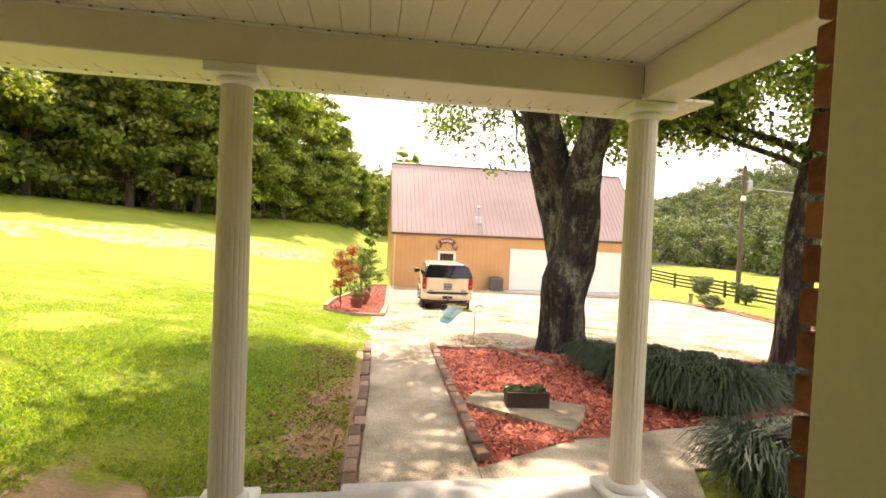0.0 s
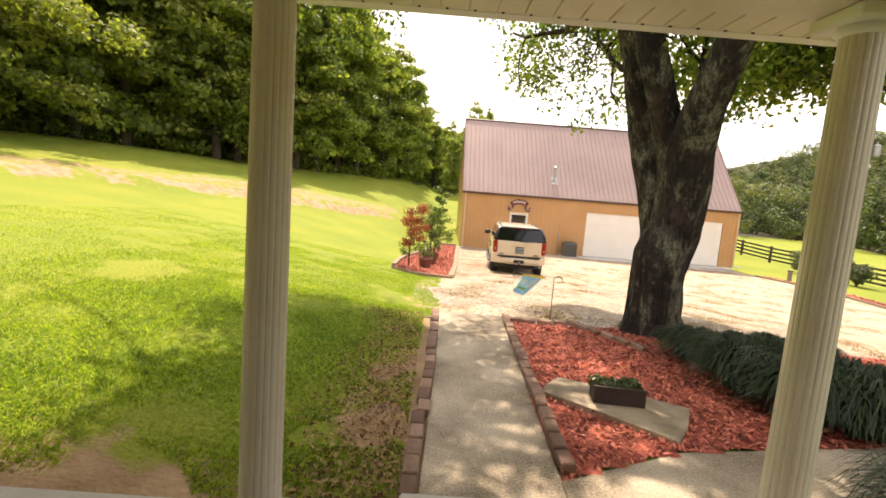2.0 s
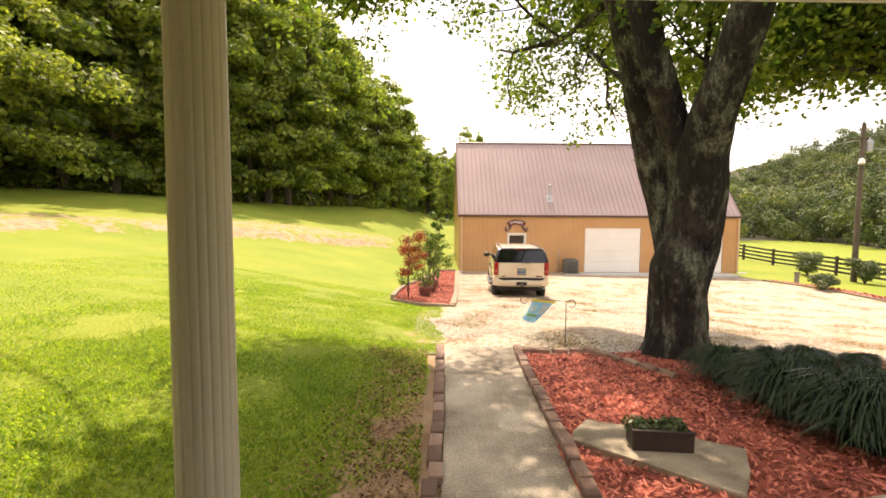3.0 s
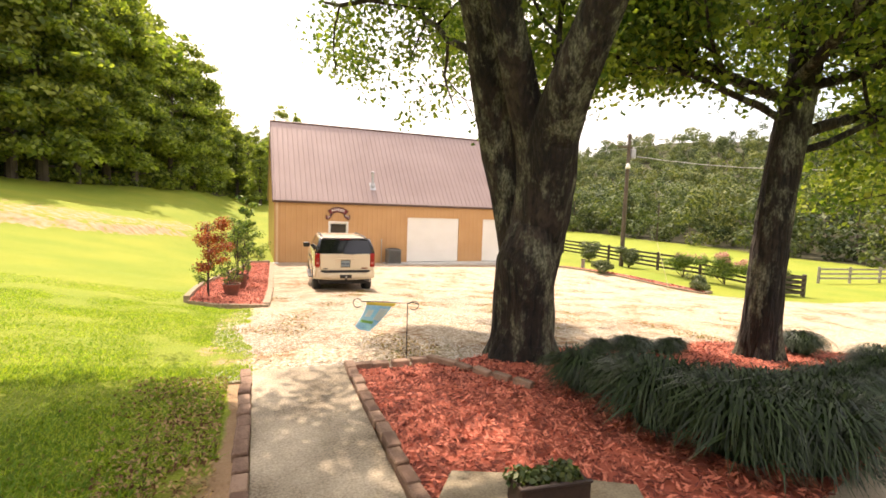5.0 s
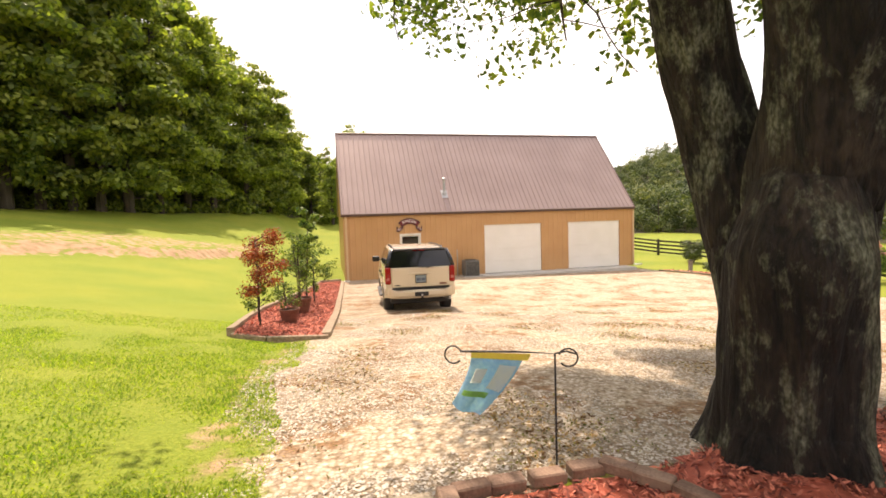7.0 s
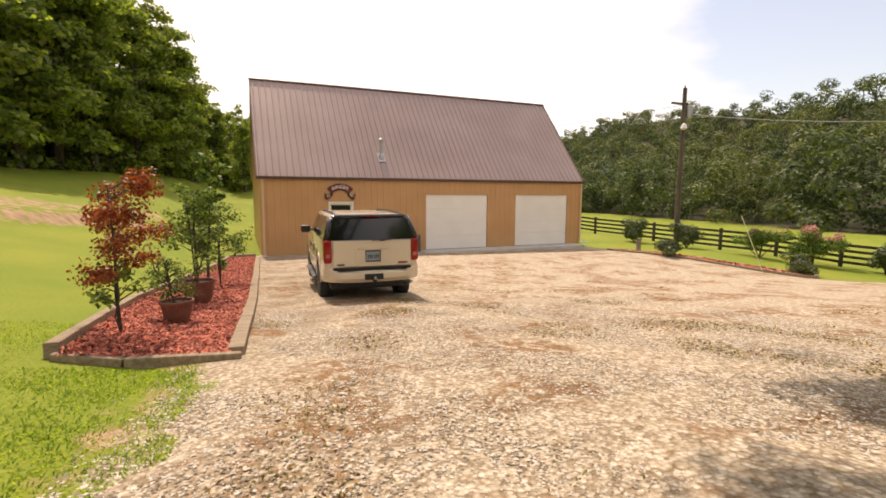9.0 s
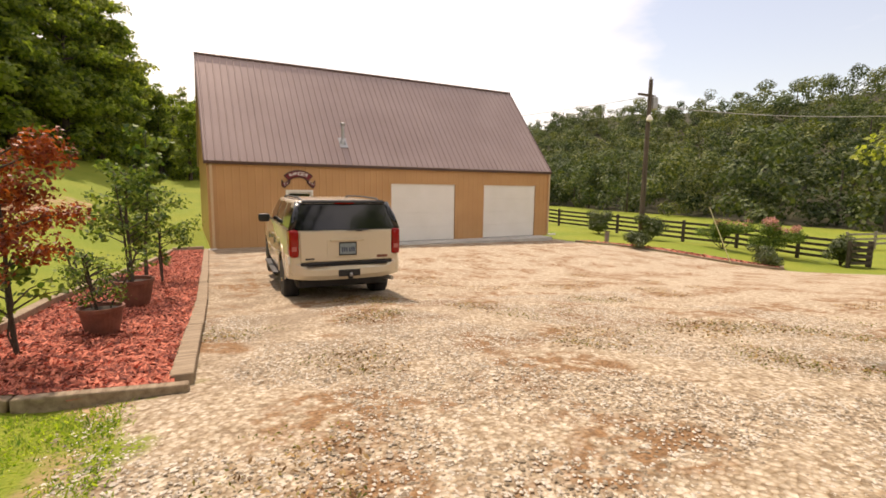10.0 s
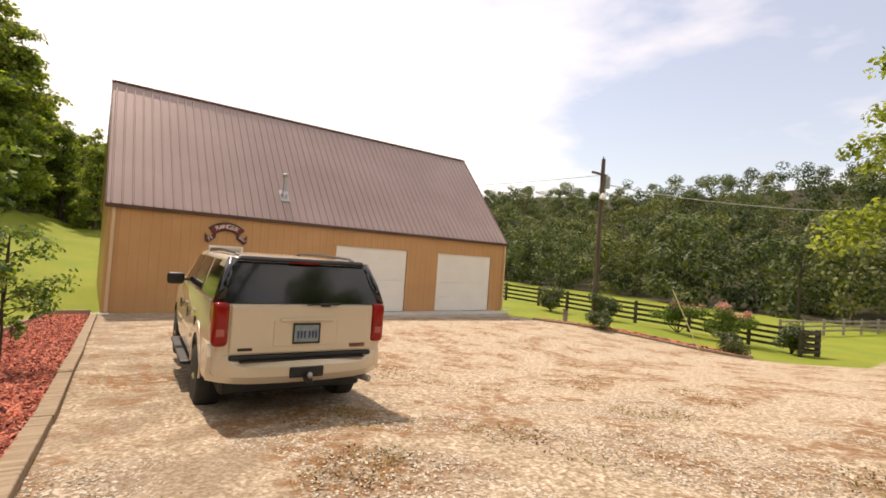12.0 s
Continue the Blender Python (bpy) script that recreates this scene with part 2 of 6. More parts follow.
INTERIOR = material("dim_interior_plaster", (0.4, 0.37, 0.32), (0.48, 0.45, 0.4), 2, 0.8, 0.1)
WIRE = material("aluminium_cable", (0.3, 0.3, 0.29), (0.4, 0.4, 0.38), 5, 0.5, 0.0)
GREEN_PAD = material("pale_green_plastic", (0.2, 0.38, 0.3), (0.28, 0.46, 0.36), 5, 0.6, 0.05)
SHINGLE = material("asphalt_shingle", (0.06, 0.05, 0.045), (0.12, 0.1, 0.09), 10, 0.9, 0.5)

# ---- mesh helpers ----


def link_bm(bm, name, mat, parent=None, smooth=False):
    me = bpy.data.meshes.new(name)
    bmesh.ops.recalc_face_normals(bm, faces=bm.faces)
    bm.to_mesh(me)
    bm.free()
    me.materials.append(mat)
    if smooth:
        me.polygons.foreach_set("use_smooth", [True] * len(me.polygons))
        if smooth == "angle":
            me.set_sharp_from_angle(angle=radians(32))
    ob = new(name, me)
    if parent:
        ob.parent = parent
    return ob


def part(name, bm, mat, parent, label="", smooth=False):
    ob = link_bm(bm, name, mat, parent, smooth)
    if label:
        ob["label"] = label
    return ob


def thing(name, x, y, z, label, category, group="", rz=0.0, kind=""):
    ob = new(name)
    ob.matrix_basis = pose(x, y, z, 0, 0, rz)
    return tagged(ob, label, category, group, kind)


def add_box(bm, x0, y0, z0, x1, y1, z1, bevel=0.0, seg=1):
    v = [bm.verts.new(p) for p in ((x0, y0, z0), (x1, y0, z0), (x1, y1, z0), (x0, y1, z0), (x0, y0, z1), (x1, y0, z1), (x1, y1, z1), (x0, y1, z1))]
    faces = [bm.faces.new([v[i] for i in f]) for f in ((3, 2, 1, 0), (4, 5, 6, 7), (0, 1, 5, 4), (1, 2, 6, 5), (2, 3, 7, 6), (3, 0, 4, 7))]
    if bevel:
        edges = {e for f in faces for e in f.edges}
        bmesh.ops.bevel(bm, geom=list(edges), offset=bevel, segments=seg, affect="EDGES", profile=0.5)
    return v


def box(x0, y0, z0, x1, y1, z1, bevel=0.0, seg=1):
    bm = bmesh.new()
    add_box(bm, x0, y0, z0, x1, y1, z1, bevel, seg)
    return bm


def add_tube(bm, pts, radii, n=8, caps=True, wobble=None):
    """A tube through points, with a radius at each."""
    rings, pts = [], [Vector(p) for p in pts]
    for i, p in enumerate(pts):
        d = (pts[min(i + 1, len(pts) - 1)] - pts[max(i - 1, 0)]).normalized()
        a = d.cross(Vector((0.31, 0.87, 0.13)))
        if a.length < 0.2:
            a = d.cross(Vector((1, 0, 0)))
        a.normalize()
        b = d.cross(a)
        ring = []
        for k in range(n):
            ang = 2 * math.pi * k / n
            r = radii[i] * (wobble(i, ang, p) if wobble else 1.0)
            ring.append(bm.verts.new(p + a * math.cos(ang) * r + b * math.sin(ang) * r))
        rings.append(ring)
    for r0, r1 in zip(rings, rings[1:]):
        for k in range(n):
            bm.faces.new((r0[k], r0[(k + 1) % n], r1[(k + 1) % n], r1[k]))
    if caps:
        bm.faces.new(rings[0][::-1])
        bm.faces.new(rings[-1])


def tube(pts, radii, n=8, caps=True, wobble=None):
    bm = bmesh.new()
    add_tube(bm, pts, radii, n, caps, wobble)
    return bm


def lathe(profile, n=16, bm=None, axis="z", flute=None):
    """Profile of (radius, height) turned about an axis through the origin."""
    bm = bm or bmesh.new()
    rings = []
    for r, h in profile:
        ring = []
        for k in range(n):
            a = 2 * math.pi * k / n
            rr = r * (flute(a, h) if flute else 1)
            c, s = rr * math.cos(a), rr * math.sin(a)
            ring.append(bm.verts.new((c, s, h) if axis == "z" else (h, c, s)))
        rings.append(ring)
    for r0, r1 in zip(rings, rings[1:]):
        for k in range(n):
            bm.faces.new((r0[k], r0[(k + 1) % n], r1[(k + 1) % n], r1[k]))
    bm.faces.new(rings[0][::-1])
    bm.faces.new(rings[-1])
    return bm


def prism(outline, z0, z1, bevel=0.0):
    """An outline of (x, y) raised from z0 to z1."""
    bm = bmesh.new()
    lo, hi = [bm.verts.new((x, y, z0)) for x, y in outline], [bm.verts.new((x, y, z1)) for x, y in outline]
    n = len(outline)
    bm.faces.new(lo[::-1])
    top = bm.faces.new(hi)
    for k in range(n):
        bm.faces.new((lo[k], lo[(k + 1) % n], hi[(k + 1) % n], hi[k]))
    if bevel:
        bmesh.ops.bevel(bm, geom=list(top.edges), offset=bevel, segments=2, affect="EDGES", profile=0.5)
    return bm


def poly_mesh(name, verts, size, mat, parent=None, smooth=False):
    """Many loose faces of `size` corners each, from one array of corners."""
    verts = np.asarray(verts, np.float32).reshape(-1, 3)
    n = len(verts) // size
    me = bpy.data.meshes.new(name)
    me.vertices.add(len(verts))
    me.vertices.foreach_set("co", verts.ravel())
    me.loops.add(len(verts))
    me.loops.foreach_set("vertex_index", np.arange(len(verts), dtype=np.int32))
    me.polygons.add(n)
    me.polygons.foreach_set("loop_start", np.arange(0, n * size, size, dtype=np.int32))
    me.polygons.foreach_set("loop_total", np.full(n, size, np.int32))
    me.materials.append(mat)
    me.update(calc_edges=True)
    me.validate()
    ob = new(name, me)
    if parent:
        ob.parent = parent
    return ob


def unit(v):
    return v / np.maximum(np.linalg.norm(v, axis=-1, keepdims=True), 1e-6)


def leaf_quads(rng, centres, normals, size, long=1.5, shape=4):
    """A pointed four- or six-cornered leaf at each centre, facing its normal."""
    n = len(centres)
    t = unit(np.cross(normals, rng.normal(size=(n, 3))))
    b = np.cross(normals, t)
    s = (size * rng.uniform(0.6, 1.35, (n, 1)))
    if shape == 4:
        corners = ((-long / 2, 0, 0), (0, 0.5, 0.06), (long / 2, 0, 0), (0, -0.5, 0.06))
    else:
        corners = ((-0.6, 0, 0), (-0.35, 0.5, 0.05), (0.15, 0.3, 0.02), (0.75, 0, -0.06), (0.15, -0.3, 0.02), (-0.35, -0.5, 0.05))
    return np.stack([centres + s * (a * t + c * b + d * normals) for a, c, d in corners], axis=1)


def blob_leaves(rng, blobs, count, size, droop=0.0, shape=4, inner=0.45, loose=0.7):
    """Leaves through the outer part of many uneven clumps (x, y, z, radius)."""
    blobs = np.asarray(blobs, float)
    weight = blobs[:, 3] ** 2
    pick = rng.choice(len(blobs), count, p=weight / weight.sum())
    d = unit(rng.normal(size=(count, 3)))
    r = blobs[pick, 3:4] * (inner + (1.08 - inner) * rng.random((count, 1)) ** 0.5)
    c = blobs[pick, :3] + d * r * np.array((1, 1, 0.75))
    nrm = unit(d + rng.normal(size=(count, 3)) * loose + np.array((0, 0, 0.5 - droop)))
    return leaf_quads(rng, c, nrm, size, shape=shape)


# ---- the lie of the land ----


def run(v, xs, ys, soft=0.8):
    v = np.asarray(v, float)
    return sum(np.interp(v + o, xs, ys) for o in (-soft, -soft / 2, 0, soft / 2, soft)) / 5


def step(v, a, b):
    t = np.clip((np.asarray(v, float) - a) / (b - a), 0, 1)
    return t * t * (3 - 2 * t)


def scar_line(x, y):
    """Distance uphill of the worn bank that crosses the lawn."""
    return (x + 16) * -0.845 + (y - 15) * 0.534 + 0.5 * np.sin(x * 0.7) + 0.3 * np.sin(y * 0.9)


def ground_z(x, y):
    x, y = np.asarray(x, float), np.asarray(y, float)
    z = run(y, (-60, 3, 6.5, 8.5, 13.5, 18.5, 24, 31, 40, 50, 66, 90, 200), (0.1, 0.15, 0.12, -0.05, -0.53, -1.02, -1.35, -1.7, -1.5, -0.6, 1.3, 3.5, 6))
    z = z - 0.06 * np.clip(x - 3, 0, 25) * run(y, (-60, 3.4, 6, 8.5, 13, 21, 26, 31, 60), (0, 0, 1.4, 1.4, 1, 1, 0.45, 0.25, 0.25))
    k = run(y, (-60, 4, 15, 25, 31, 60), (0.08, 0.1, 0.17, 0.27, 0.38, 0.4))
    z = z + 6 * (1 - np.exp(-k * np.clip(-x - 0.3, 0, 200) / 6)) + 0.35 * step(scar_line(x, y), -0.5, 0.5) * step(-x, 2, 5)
    far = step(x, 24, 42)
    z = z * (1 - far) - 3.0 * far
    z = z + 36 * step(x - 62 - 0.2 * (y - 20), 0, 130) + 10 * step(y - 105, 0, 120) + 16 * step(-x - 45, 0, 90)
    return z


def gz(x, y):
    return float(ground_z(x, y))

# ---- ground ----


def ground_material():
    m = bpy.data.materials.new("lawn_gravel_and_dirt")
    m.use_nodes = True
    n, l = m.node_tree.nodes, m.node_tree.links
    bs = n["Principled BSDF"]
    co = n.new("ShaderNodeTexCoord")

    def tex(scale, detail=5, kind="TexNoise"):
        t = n.new("ShaderNode" + kind)
        t.inputs["Scale"].default_value = scale
        if kind == "TexNoise":
            t.inputs["Detail"].default_value = detail
        l.new(co.outputs["Object"], t.inputs["Vector"])
        return t

    def ramp(source, stops):
        r = n.new("ShaderNodeValToRGB")
        while len(r.color_ramp.elements) < len(stops):
            r.color_ramp.elements.new(0.5)
        for e, (p, c) in zip(r.color_ramp.elements, stops):
            e.position, e.color = p, (*c, 1)
        l.new(source, r.inputs["Fac"])
        return r.outputs["Color"]

    def mix(fac, a, b, blend="MIX"):
        x = n.new("ShaderNodeMixRGB")
        x.blend_type = blend
        for key, value in (("Fac", fac), ("Color1", a), ("Color2", b)):
            if isinstance(value, (int, float)):
                x.inputs[key].default_value = value
            else:
                l.new(value, x.inputs[key])
        return x.outputs["Color"]

    patch, mid, fine, cell, worn = tex(0.35), tex(3.0), tex(38), tex(30, kind="TexVoronoi"), tex(1.9, 9)
    grass = mix(0.5, ramp(patch.outputs["Fac"], ((0.35, (0.165, 0.225, 0.018)), (0.65, (0.28, 0.285, 0.03)))),
                ramp(fine.outputs["Fac"], ((0.3, (0.09, 0.155, 0.012)), (0.7, (0.285, 0.32, 0.038)))))
    dirt = ramp(mid.outputs["Fac"], ((0.3, (0.26, 0.16, 0.085)), (0.7, (0.46, 0.31, 0.18))))
    stone = ramp(cell.outputs["Color"], ((0.1, (0.30, 0.235, 0.165)), (0.5, (0.47, 0.39, 0.29)), (0.9, (0.62, 0.55, 0.45))))
    gaps = ramp(cell.outputs["Distance"], ((0.35, (1.08, 1.08, 1.08)), (0.8, (0.70, 0.63, 0.53))))
    gravel = mix(1.0, stone, gaps, "MULTIPLY")
    gravel = mix(1.0, gravel, ramp(tex(11, 6).outputs["Fac"], ((0.36, (0.80, 0.77, 0.72)), (0.58, (1.14, 1.14, 1.14)))), "MULTIPLY")
    clump = tex(7.0, 8)
    litter = ramp(clump.outputs["Fac"], ((0.42, (0, 0, 0)), (0.53, (0.95, 0.95, 0.95))))
    where = ramp(tex(0.9, 11).outputs["Fac"], ((0.51, (0.04, 0.04, 0.04)), (0.59, (1, 1, 1))))
    # silt and leaf litter gather on the uphill side of the drive
    place = n.new("ShaderNodeSeparateXYZ")
    l.new(co.outputs["Object"], place.inputs[0])

    def fade(axis, a, b):
        r = n.new("ShaderNodeMapRange")
        l.new(place.outputs[axis], r.inputs["Value"])
        r.inputs["From Min"].default_value, r.inputs["From Max"].default_value = a, b
        return r.outputs[0]

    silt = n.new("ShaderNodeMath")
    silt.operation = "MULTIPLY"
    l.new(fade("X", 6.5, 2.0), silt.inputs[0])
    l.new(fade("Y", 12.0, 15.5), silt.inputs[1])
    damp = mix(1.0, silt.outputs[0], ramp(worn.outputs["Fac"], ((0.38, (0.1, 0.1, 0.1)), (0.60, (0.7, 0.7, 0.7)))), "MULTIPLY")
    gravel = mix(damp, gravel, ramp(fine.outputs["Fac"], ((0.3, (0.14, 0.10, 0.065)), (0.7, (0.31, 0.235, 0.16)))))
    gravel = mix(mix(1.0, litter, where, "MULTIPLY"), gravel, ramp(fine.outputs["Fac"], ((0.3, (0.13, 0.065, 0.028)), (0.7, (0.37, 0.21, 0.10)))))

    def mask(name):
        a = n.new("ShaderNodeAttribute")
        a.attribute_name = name
        e = n.new("ShaderNodeMath")
        e.operation = "MULTIPLY_ADD"
        l.new(mid.outputs["Fac"], e.inputs[0])
        e.inputs[1].default_value = 0.9
        sub = n.new("ShaderNodeMath")
        sub.operation = "SUBTRACT"
        l.new(a.outputs["Fac"], sub.inputs[0])
        sub.inputs[1].default_value = 0.45
        l.new(sub.outputs[0], e.inputs[2])
        return ramp(e.outputs[0], ((0.42, (0, 0, 0)), (0.58, (1, 1, 1))))

    colour = mix(mask("dirt"), grass, dirt)
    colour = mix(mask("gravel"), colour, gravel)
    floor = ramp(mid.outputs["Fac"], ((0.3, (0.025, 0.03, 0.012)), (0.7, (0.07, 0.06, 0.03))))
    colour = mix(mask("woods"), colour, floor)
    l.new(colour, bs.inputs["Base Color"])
    bs.inputs["Roughness"].default_value, bs.inputs["Specular IOR Level"].default_value = 0.9, 0.25
    h = mix(0.5, fine.outputs["Fac"], cell.outputs["Distance"])
    bp = n.new("ShaderNodeBump")
    bp.inputs["Strength"].default_value, bp.inputs["Distance"].default_value = 0.7, 0.03
    l.new(h, bp.inputs["Height"])
    l.new(bp.outputs["Normal"], bs.inputs["Normal"])
    return m


def lawn_edge(y):
    """Where the drive's gravel begins beside the left lawn."""
    return run(y, (6, 8, 11, 13.5, 40), (0.1, 0.05, -0.25, 0.3, 1.0))


def in_drive(x, y):
    """Signed depth, in metres, into the gravel."""
    edge, low = np.interp(y, (20.3, 29.2, 60), (22.4, 19.35, 19.3)), run(x, (22, 24, 26.5, 34, 70), (20.2, 18.6, 17.6, 18.3, 24), 0.4)
    strip = np.minimum(x - edge, y - low)
    return np.minimum.reduce([x - lawn_edge(y), y - 7.35, -strip, 31.5 - y])


def build_ground():
    xs = np.unique(np.r_[np.arange(-9, 10, 0.18), np.arange(-40, 46, 1.0), np.arange(-120, 240, 6.0), np.linspace(-900, 900, 31)].round(3))
    ys = np.unique(np.r_[np.arange(2, 20, 0.18), np.arange(-20, 60, 1.0), np.arange(-60, 260, 6.0), np.linspace(-900, 900, 31)].round(3))
    gx, gy = np.meshgrid(xs, ys)
    zz = ground_z(gx, gy)
    near = (np.abs(gx) < 12) & (gy > 2) & (gy < 22)
    bumps = np.array([noise.noise(Vector((a * 0.9, b * 0.9, 0))) * 0.035 + noise.noise(Vector((a * 3, b * 3, 5))) * 0.012 for a, b in zip(gx[near], gy[near])])
    zz[near] += bumps * (1 - step(-np.minimum(gy[near] - 7.2, 0), 0, 0.5) * step(gx[near], -0.6, -0.2))
    nx, ny = len(xs), len(ys)
    verts = np.stack([gx, gy, zz], -1).reshape(-1, 3)
    idx = np.arange(nx * ny).reshape(ny, nx)
    faces = np.stack([idx[:-1, :-1], idx[:-1, 1:], idx[1:, 1:], idx[1:, :-1]], -1).reshape(-1, 4)
    me = bpy.data.meshes.new("ground")
    me.from_pydata(verts.tolist(), [], faces.tolist())
    me.polygons.foreach_set("use_smooth", [True] * len(me.polygons))
    fx, fy = verts[:, 0], verts[:, 1]
    gravel = np.clip(0.5 + in_drive(fx, fy) * 0.8, 0, 1)
    scar = np.exp(-(scar_line(fx, fy) / 0.6) ** 2) * step(-fx, 2, 4) * 0.74 * (fy < 60)
    worn = np.exp(-((scar_line(fx, fy) - 1.8) / 2.4) ** 2) * step(-fx, 2, 4) * 0.54 * (fy < 60)
    by_path = np.clip(0.66 - np.abs(fx + 0.30 + 0.1 * np.sin(fy * 2.1)) * 0.85, 0, 1) * step(-fy, -6.8, -5.0) * (fx < 0.1)
    by_path = np.maximum(by_path, 1.0 * ((fx > -0.14) & (fx < 1.2) & (fy < 7.42)))
    by_porch = np.clip(0.72 - np.abs(fy - 2.9) * 0.7, 0, 1) * (fx < 0.6)
    clay = np.maximum(np.exp(-((fx + 0.40) / 0.22) ** 2 - ((fy - 4.95) / 0.42) ** 2), np.exp(-((fx + 0.30) / 0.2) ** 2 - ((fy - 4.1) / 0.4) ** 2))
    by_path = np.maximum(by_path, 0.95 * clay)
    by_drive = 0.5 * np.exp(-((in_drive(fx, fy) + 0.25) / 0.4) ** 2) * (fy > 7.2) * (fy < 14)
    az, dist = np.degrees(np.arctan2(fx, fy - 1)), np.hypot(fx, fy - 1)
    left = (dist - np.interp(az, (-180, -62, -45, -31, -15, -7, 0, 4, 10, 20), (30, 34, 37, 41, 47, 56, 70, 78, 900, 900))) * 0.5
    hill = np.maximum(fx - 60 - 0.2 * (fy - 20), fy - 98) * 0.3
    woods = np.clip(0.5 + np.maximum(left, hill), 0, 1)
    for name, values in (("woods", woods), ("gravel", gravel), ("dirt", np.maximum.reduce([scar, worn, by_path, by_porch, by_drive]))):
        me.attributes.new(name, "FLOAT", "POINT").data.foreach_set("value", values.astype(np.float32))
    me.materials.append(ground_material())
    return tagged(new("ground", me), "bright green mown lawn and pale gravel drive on a slope", "ground", kind="structure")


build_ground()

# ---- porch and house front ----
FLOOR_Z, BEAM_Z, CEIL_Z = 0.45, 2.60, 2.79
porch_floor = link_bm(box(-7, 0.72, 0.0, 1.72, 2.66, FLOOR_Z, 0.015), "porch_floor", SLAB)
tagged(porch_floor, "pale grey concrete porch slab", "floor", kind="structure")
stoop = link_bm(box(-0.1, 2.663, 0.0, 1.5, 3.02, 0.30, 0.015), "porch_step", SLAB)
tagged(stoop, "pale concrete step below the porch slab", "step", kind="structure")


def porch_ceiling_notches():
    bm = bmesh.new()
    x = -3.0
    while x < 1.4:
        add_box(bm, x - 0.007, 2.384, CEIL_Z - 0.008, x + 0.007, 2.398, CEIL_Z - 0.002)
        x += 0.127
    return bm


def porch_ceiling():
    bm = bmesh.new()
    x = -7.0
    while x < 1.43:
        add_box(bm, x, 0.72, CEIL_Z, x + 0.1245, 2.40, CEIL_Z + 0.02, 0.002)
        x += 0.127
    add_box(bm, -7.0, 0.72, CEIL_Z + 0.016, 1.43, 2.40, CEIL_Z + 0.06)
    return bm


tagged(link_bm(porch_ceiling(), "ceiling", CREAM), "cream vinyl plank porch ceiling", "ceiling", kind="structure")
notch = link_bm(porch_ceiling_notches(), "ceiling_vent_notches", BLACK)
tagged(notch, "small dark vent notches along the ceiling edge", "vent", kind="stuff")
beam = thing("porch_beam", -2.7, 2.5, BEAM_Z, "cream clad porch beam on the columns", "beam", kind="structure")
part("fascia", box(-4.3, -0.10, 0, 4.10, 0.10, 0.188, 0.006), CREAM, beam)
part("drip_edge", box(-4.3, -0.112, 0.175, 4.10, -0.102, 0.188), TRIM, beam)
side = thing("side_porch_beam", 1.5, 1.5, BEAM_Z, "cream clad porch beam back to the brick wall", "beam", kind="structure")
part("fascia", box(-0.10, -0.78, 0, 0.10, 0.90, 0.188, 0.006), CREAM, side)


def eave_soffit():
    """The vented boxed eave outside the beam."""
    ob = thing("porch_eave", -2.7, 2.6, BEAM_Z + 0.08, "cream vented eave with gutter edge", "eave", kind="structure")
    bm = bmesh.new()
    x = -4.6
    while x < 4.6:
        add_box(bm, x, 0.003, 0.0, x + 0.122, 0.40, 0.018, 0.003)
        x += 0.127
    part("soffit", bm, CREAM, ob)
    part("gutter", box(-4.6, 0.40, 0.0, 4.62, 0.50, 0.13, 0.012), TRIM, ob)
    bm = bmesh.new()
    x = -4.58
    while x < 4.6:
        add_box(bm, x, 0.385, -0.006, x + 0.012, 0.395, -0.001)
        x += 0.127
    part("vent_slot", bm, BLACK, ob)
    return ob


eave_soffit()
roof = thing("porch_roof", -2.7, 1.0, 2.9, "dark shingle roof over the porch and house", "roof", kind="structure")
bm = bmesh.new()
v = [bm.verts.new(p) for p in ((-6, 2.15, 0.0), (4.75, 2.15, 0.0), (4.75, -7, 3.4), (-6, -7, 3.4), (-6, 2.15, 0.06), (4.75, 2.15, 0.06), (4.75, -7, 3.5), (-6, -7, 3.5))]
for f in ((0, 1, 2, 3), (7, 6, 5, 4), (0, 4, 5, 1), (1, 5, 6, 2), (2, 6, 7, 3), (3, 7, 4, 0)):
    bm.faces.new([v[i] for i in f])
part("shingles", bm, SHINGLE, roof)


def column(x, y):
    ob = thing("porch_column", x, y, FLOOR_Z, "cream fluted round porch column with square cap", "column", "columns along the porch")
    h = BEAM_Z - FLOOR_Z

    def flute(a, z):
        return 1 - 0.034 * (0.5 + 0.5 * math.cos(20 * a)) ** 3

    shaft = [(0.083 - 0.009 * t, 0.09 + (h - 0.17) * t) for t in (0, 0.25, 0.5, 0.75, 1)]
    part("shaft", lathe(shaft, 80, flute=flute), CREAM, ob)
    part("base_ring", lathe([(0.104, 0.045), (0.111, 0.06), (0.104, 0.08), (0.088, 0.095)], 32), TRIM, ob, smooth=True)
    part("base_plate", box(-0.14, -0.14, 0, 0.14, 0.14, 0.046, 0.008), TRIM, ob)
    part("neck_ring", lathe([(0.076, h - 0.085), (0.092, h - 0.07), (0.092, h - 0.055), (0.08, h - 0.045)], 32), TRIM, ob, smooth=True)
    part("cap", box(-0.12, -0.12, h - 0.05, 0.12, 0.12, h - 0.002, 0.006), TRIM, ob)
    return ob


col = column(-0.635, 2.5)
copy_thing(col, pose(1.47, 2.5, FLOOR_Z))
copy_thing(col, pose(-2.7, 2.5, FLOOR_Z))
copy_thing(col, pose(-4.8, 2.5, FLOOR_Z))

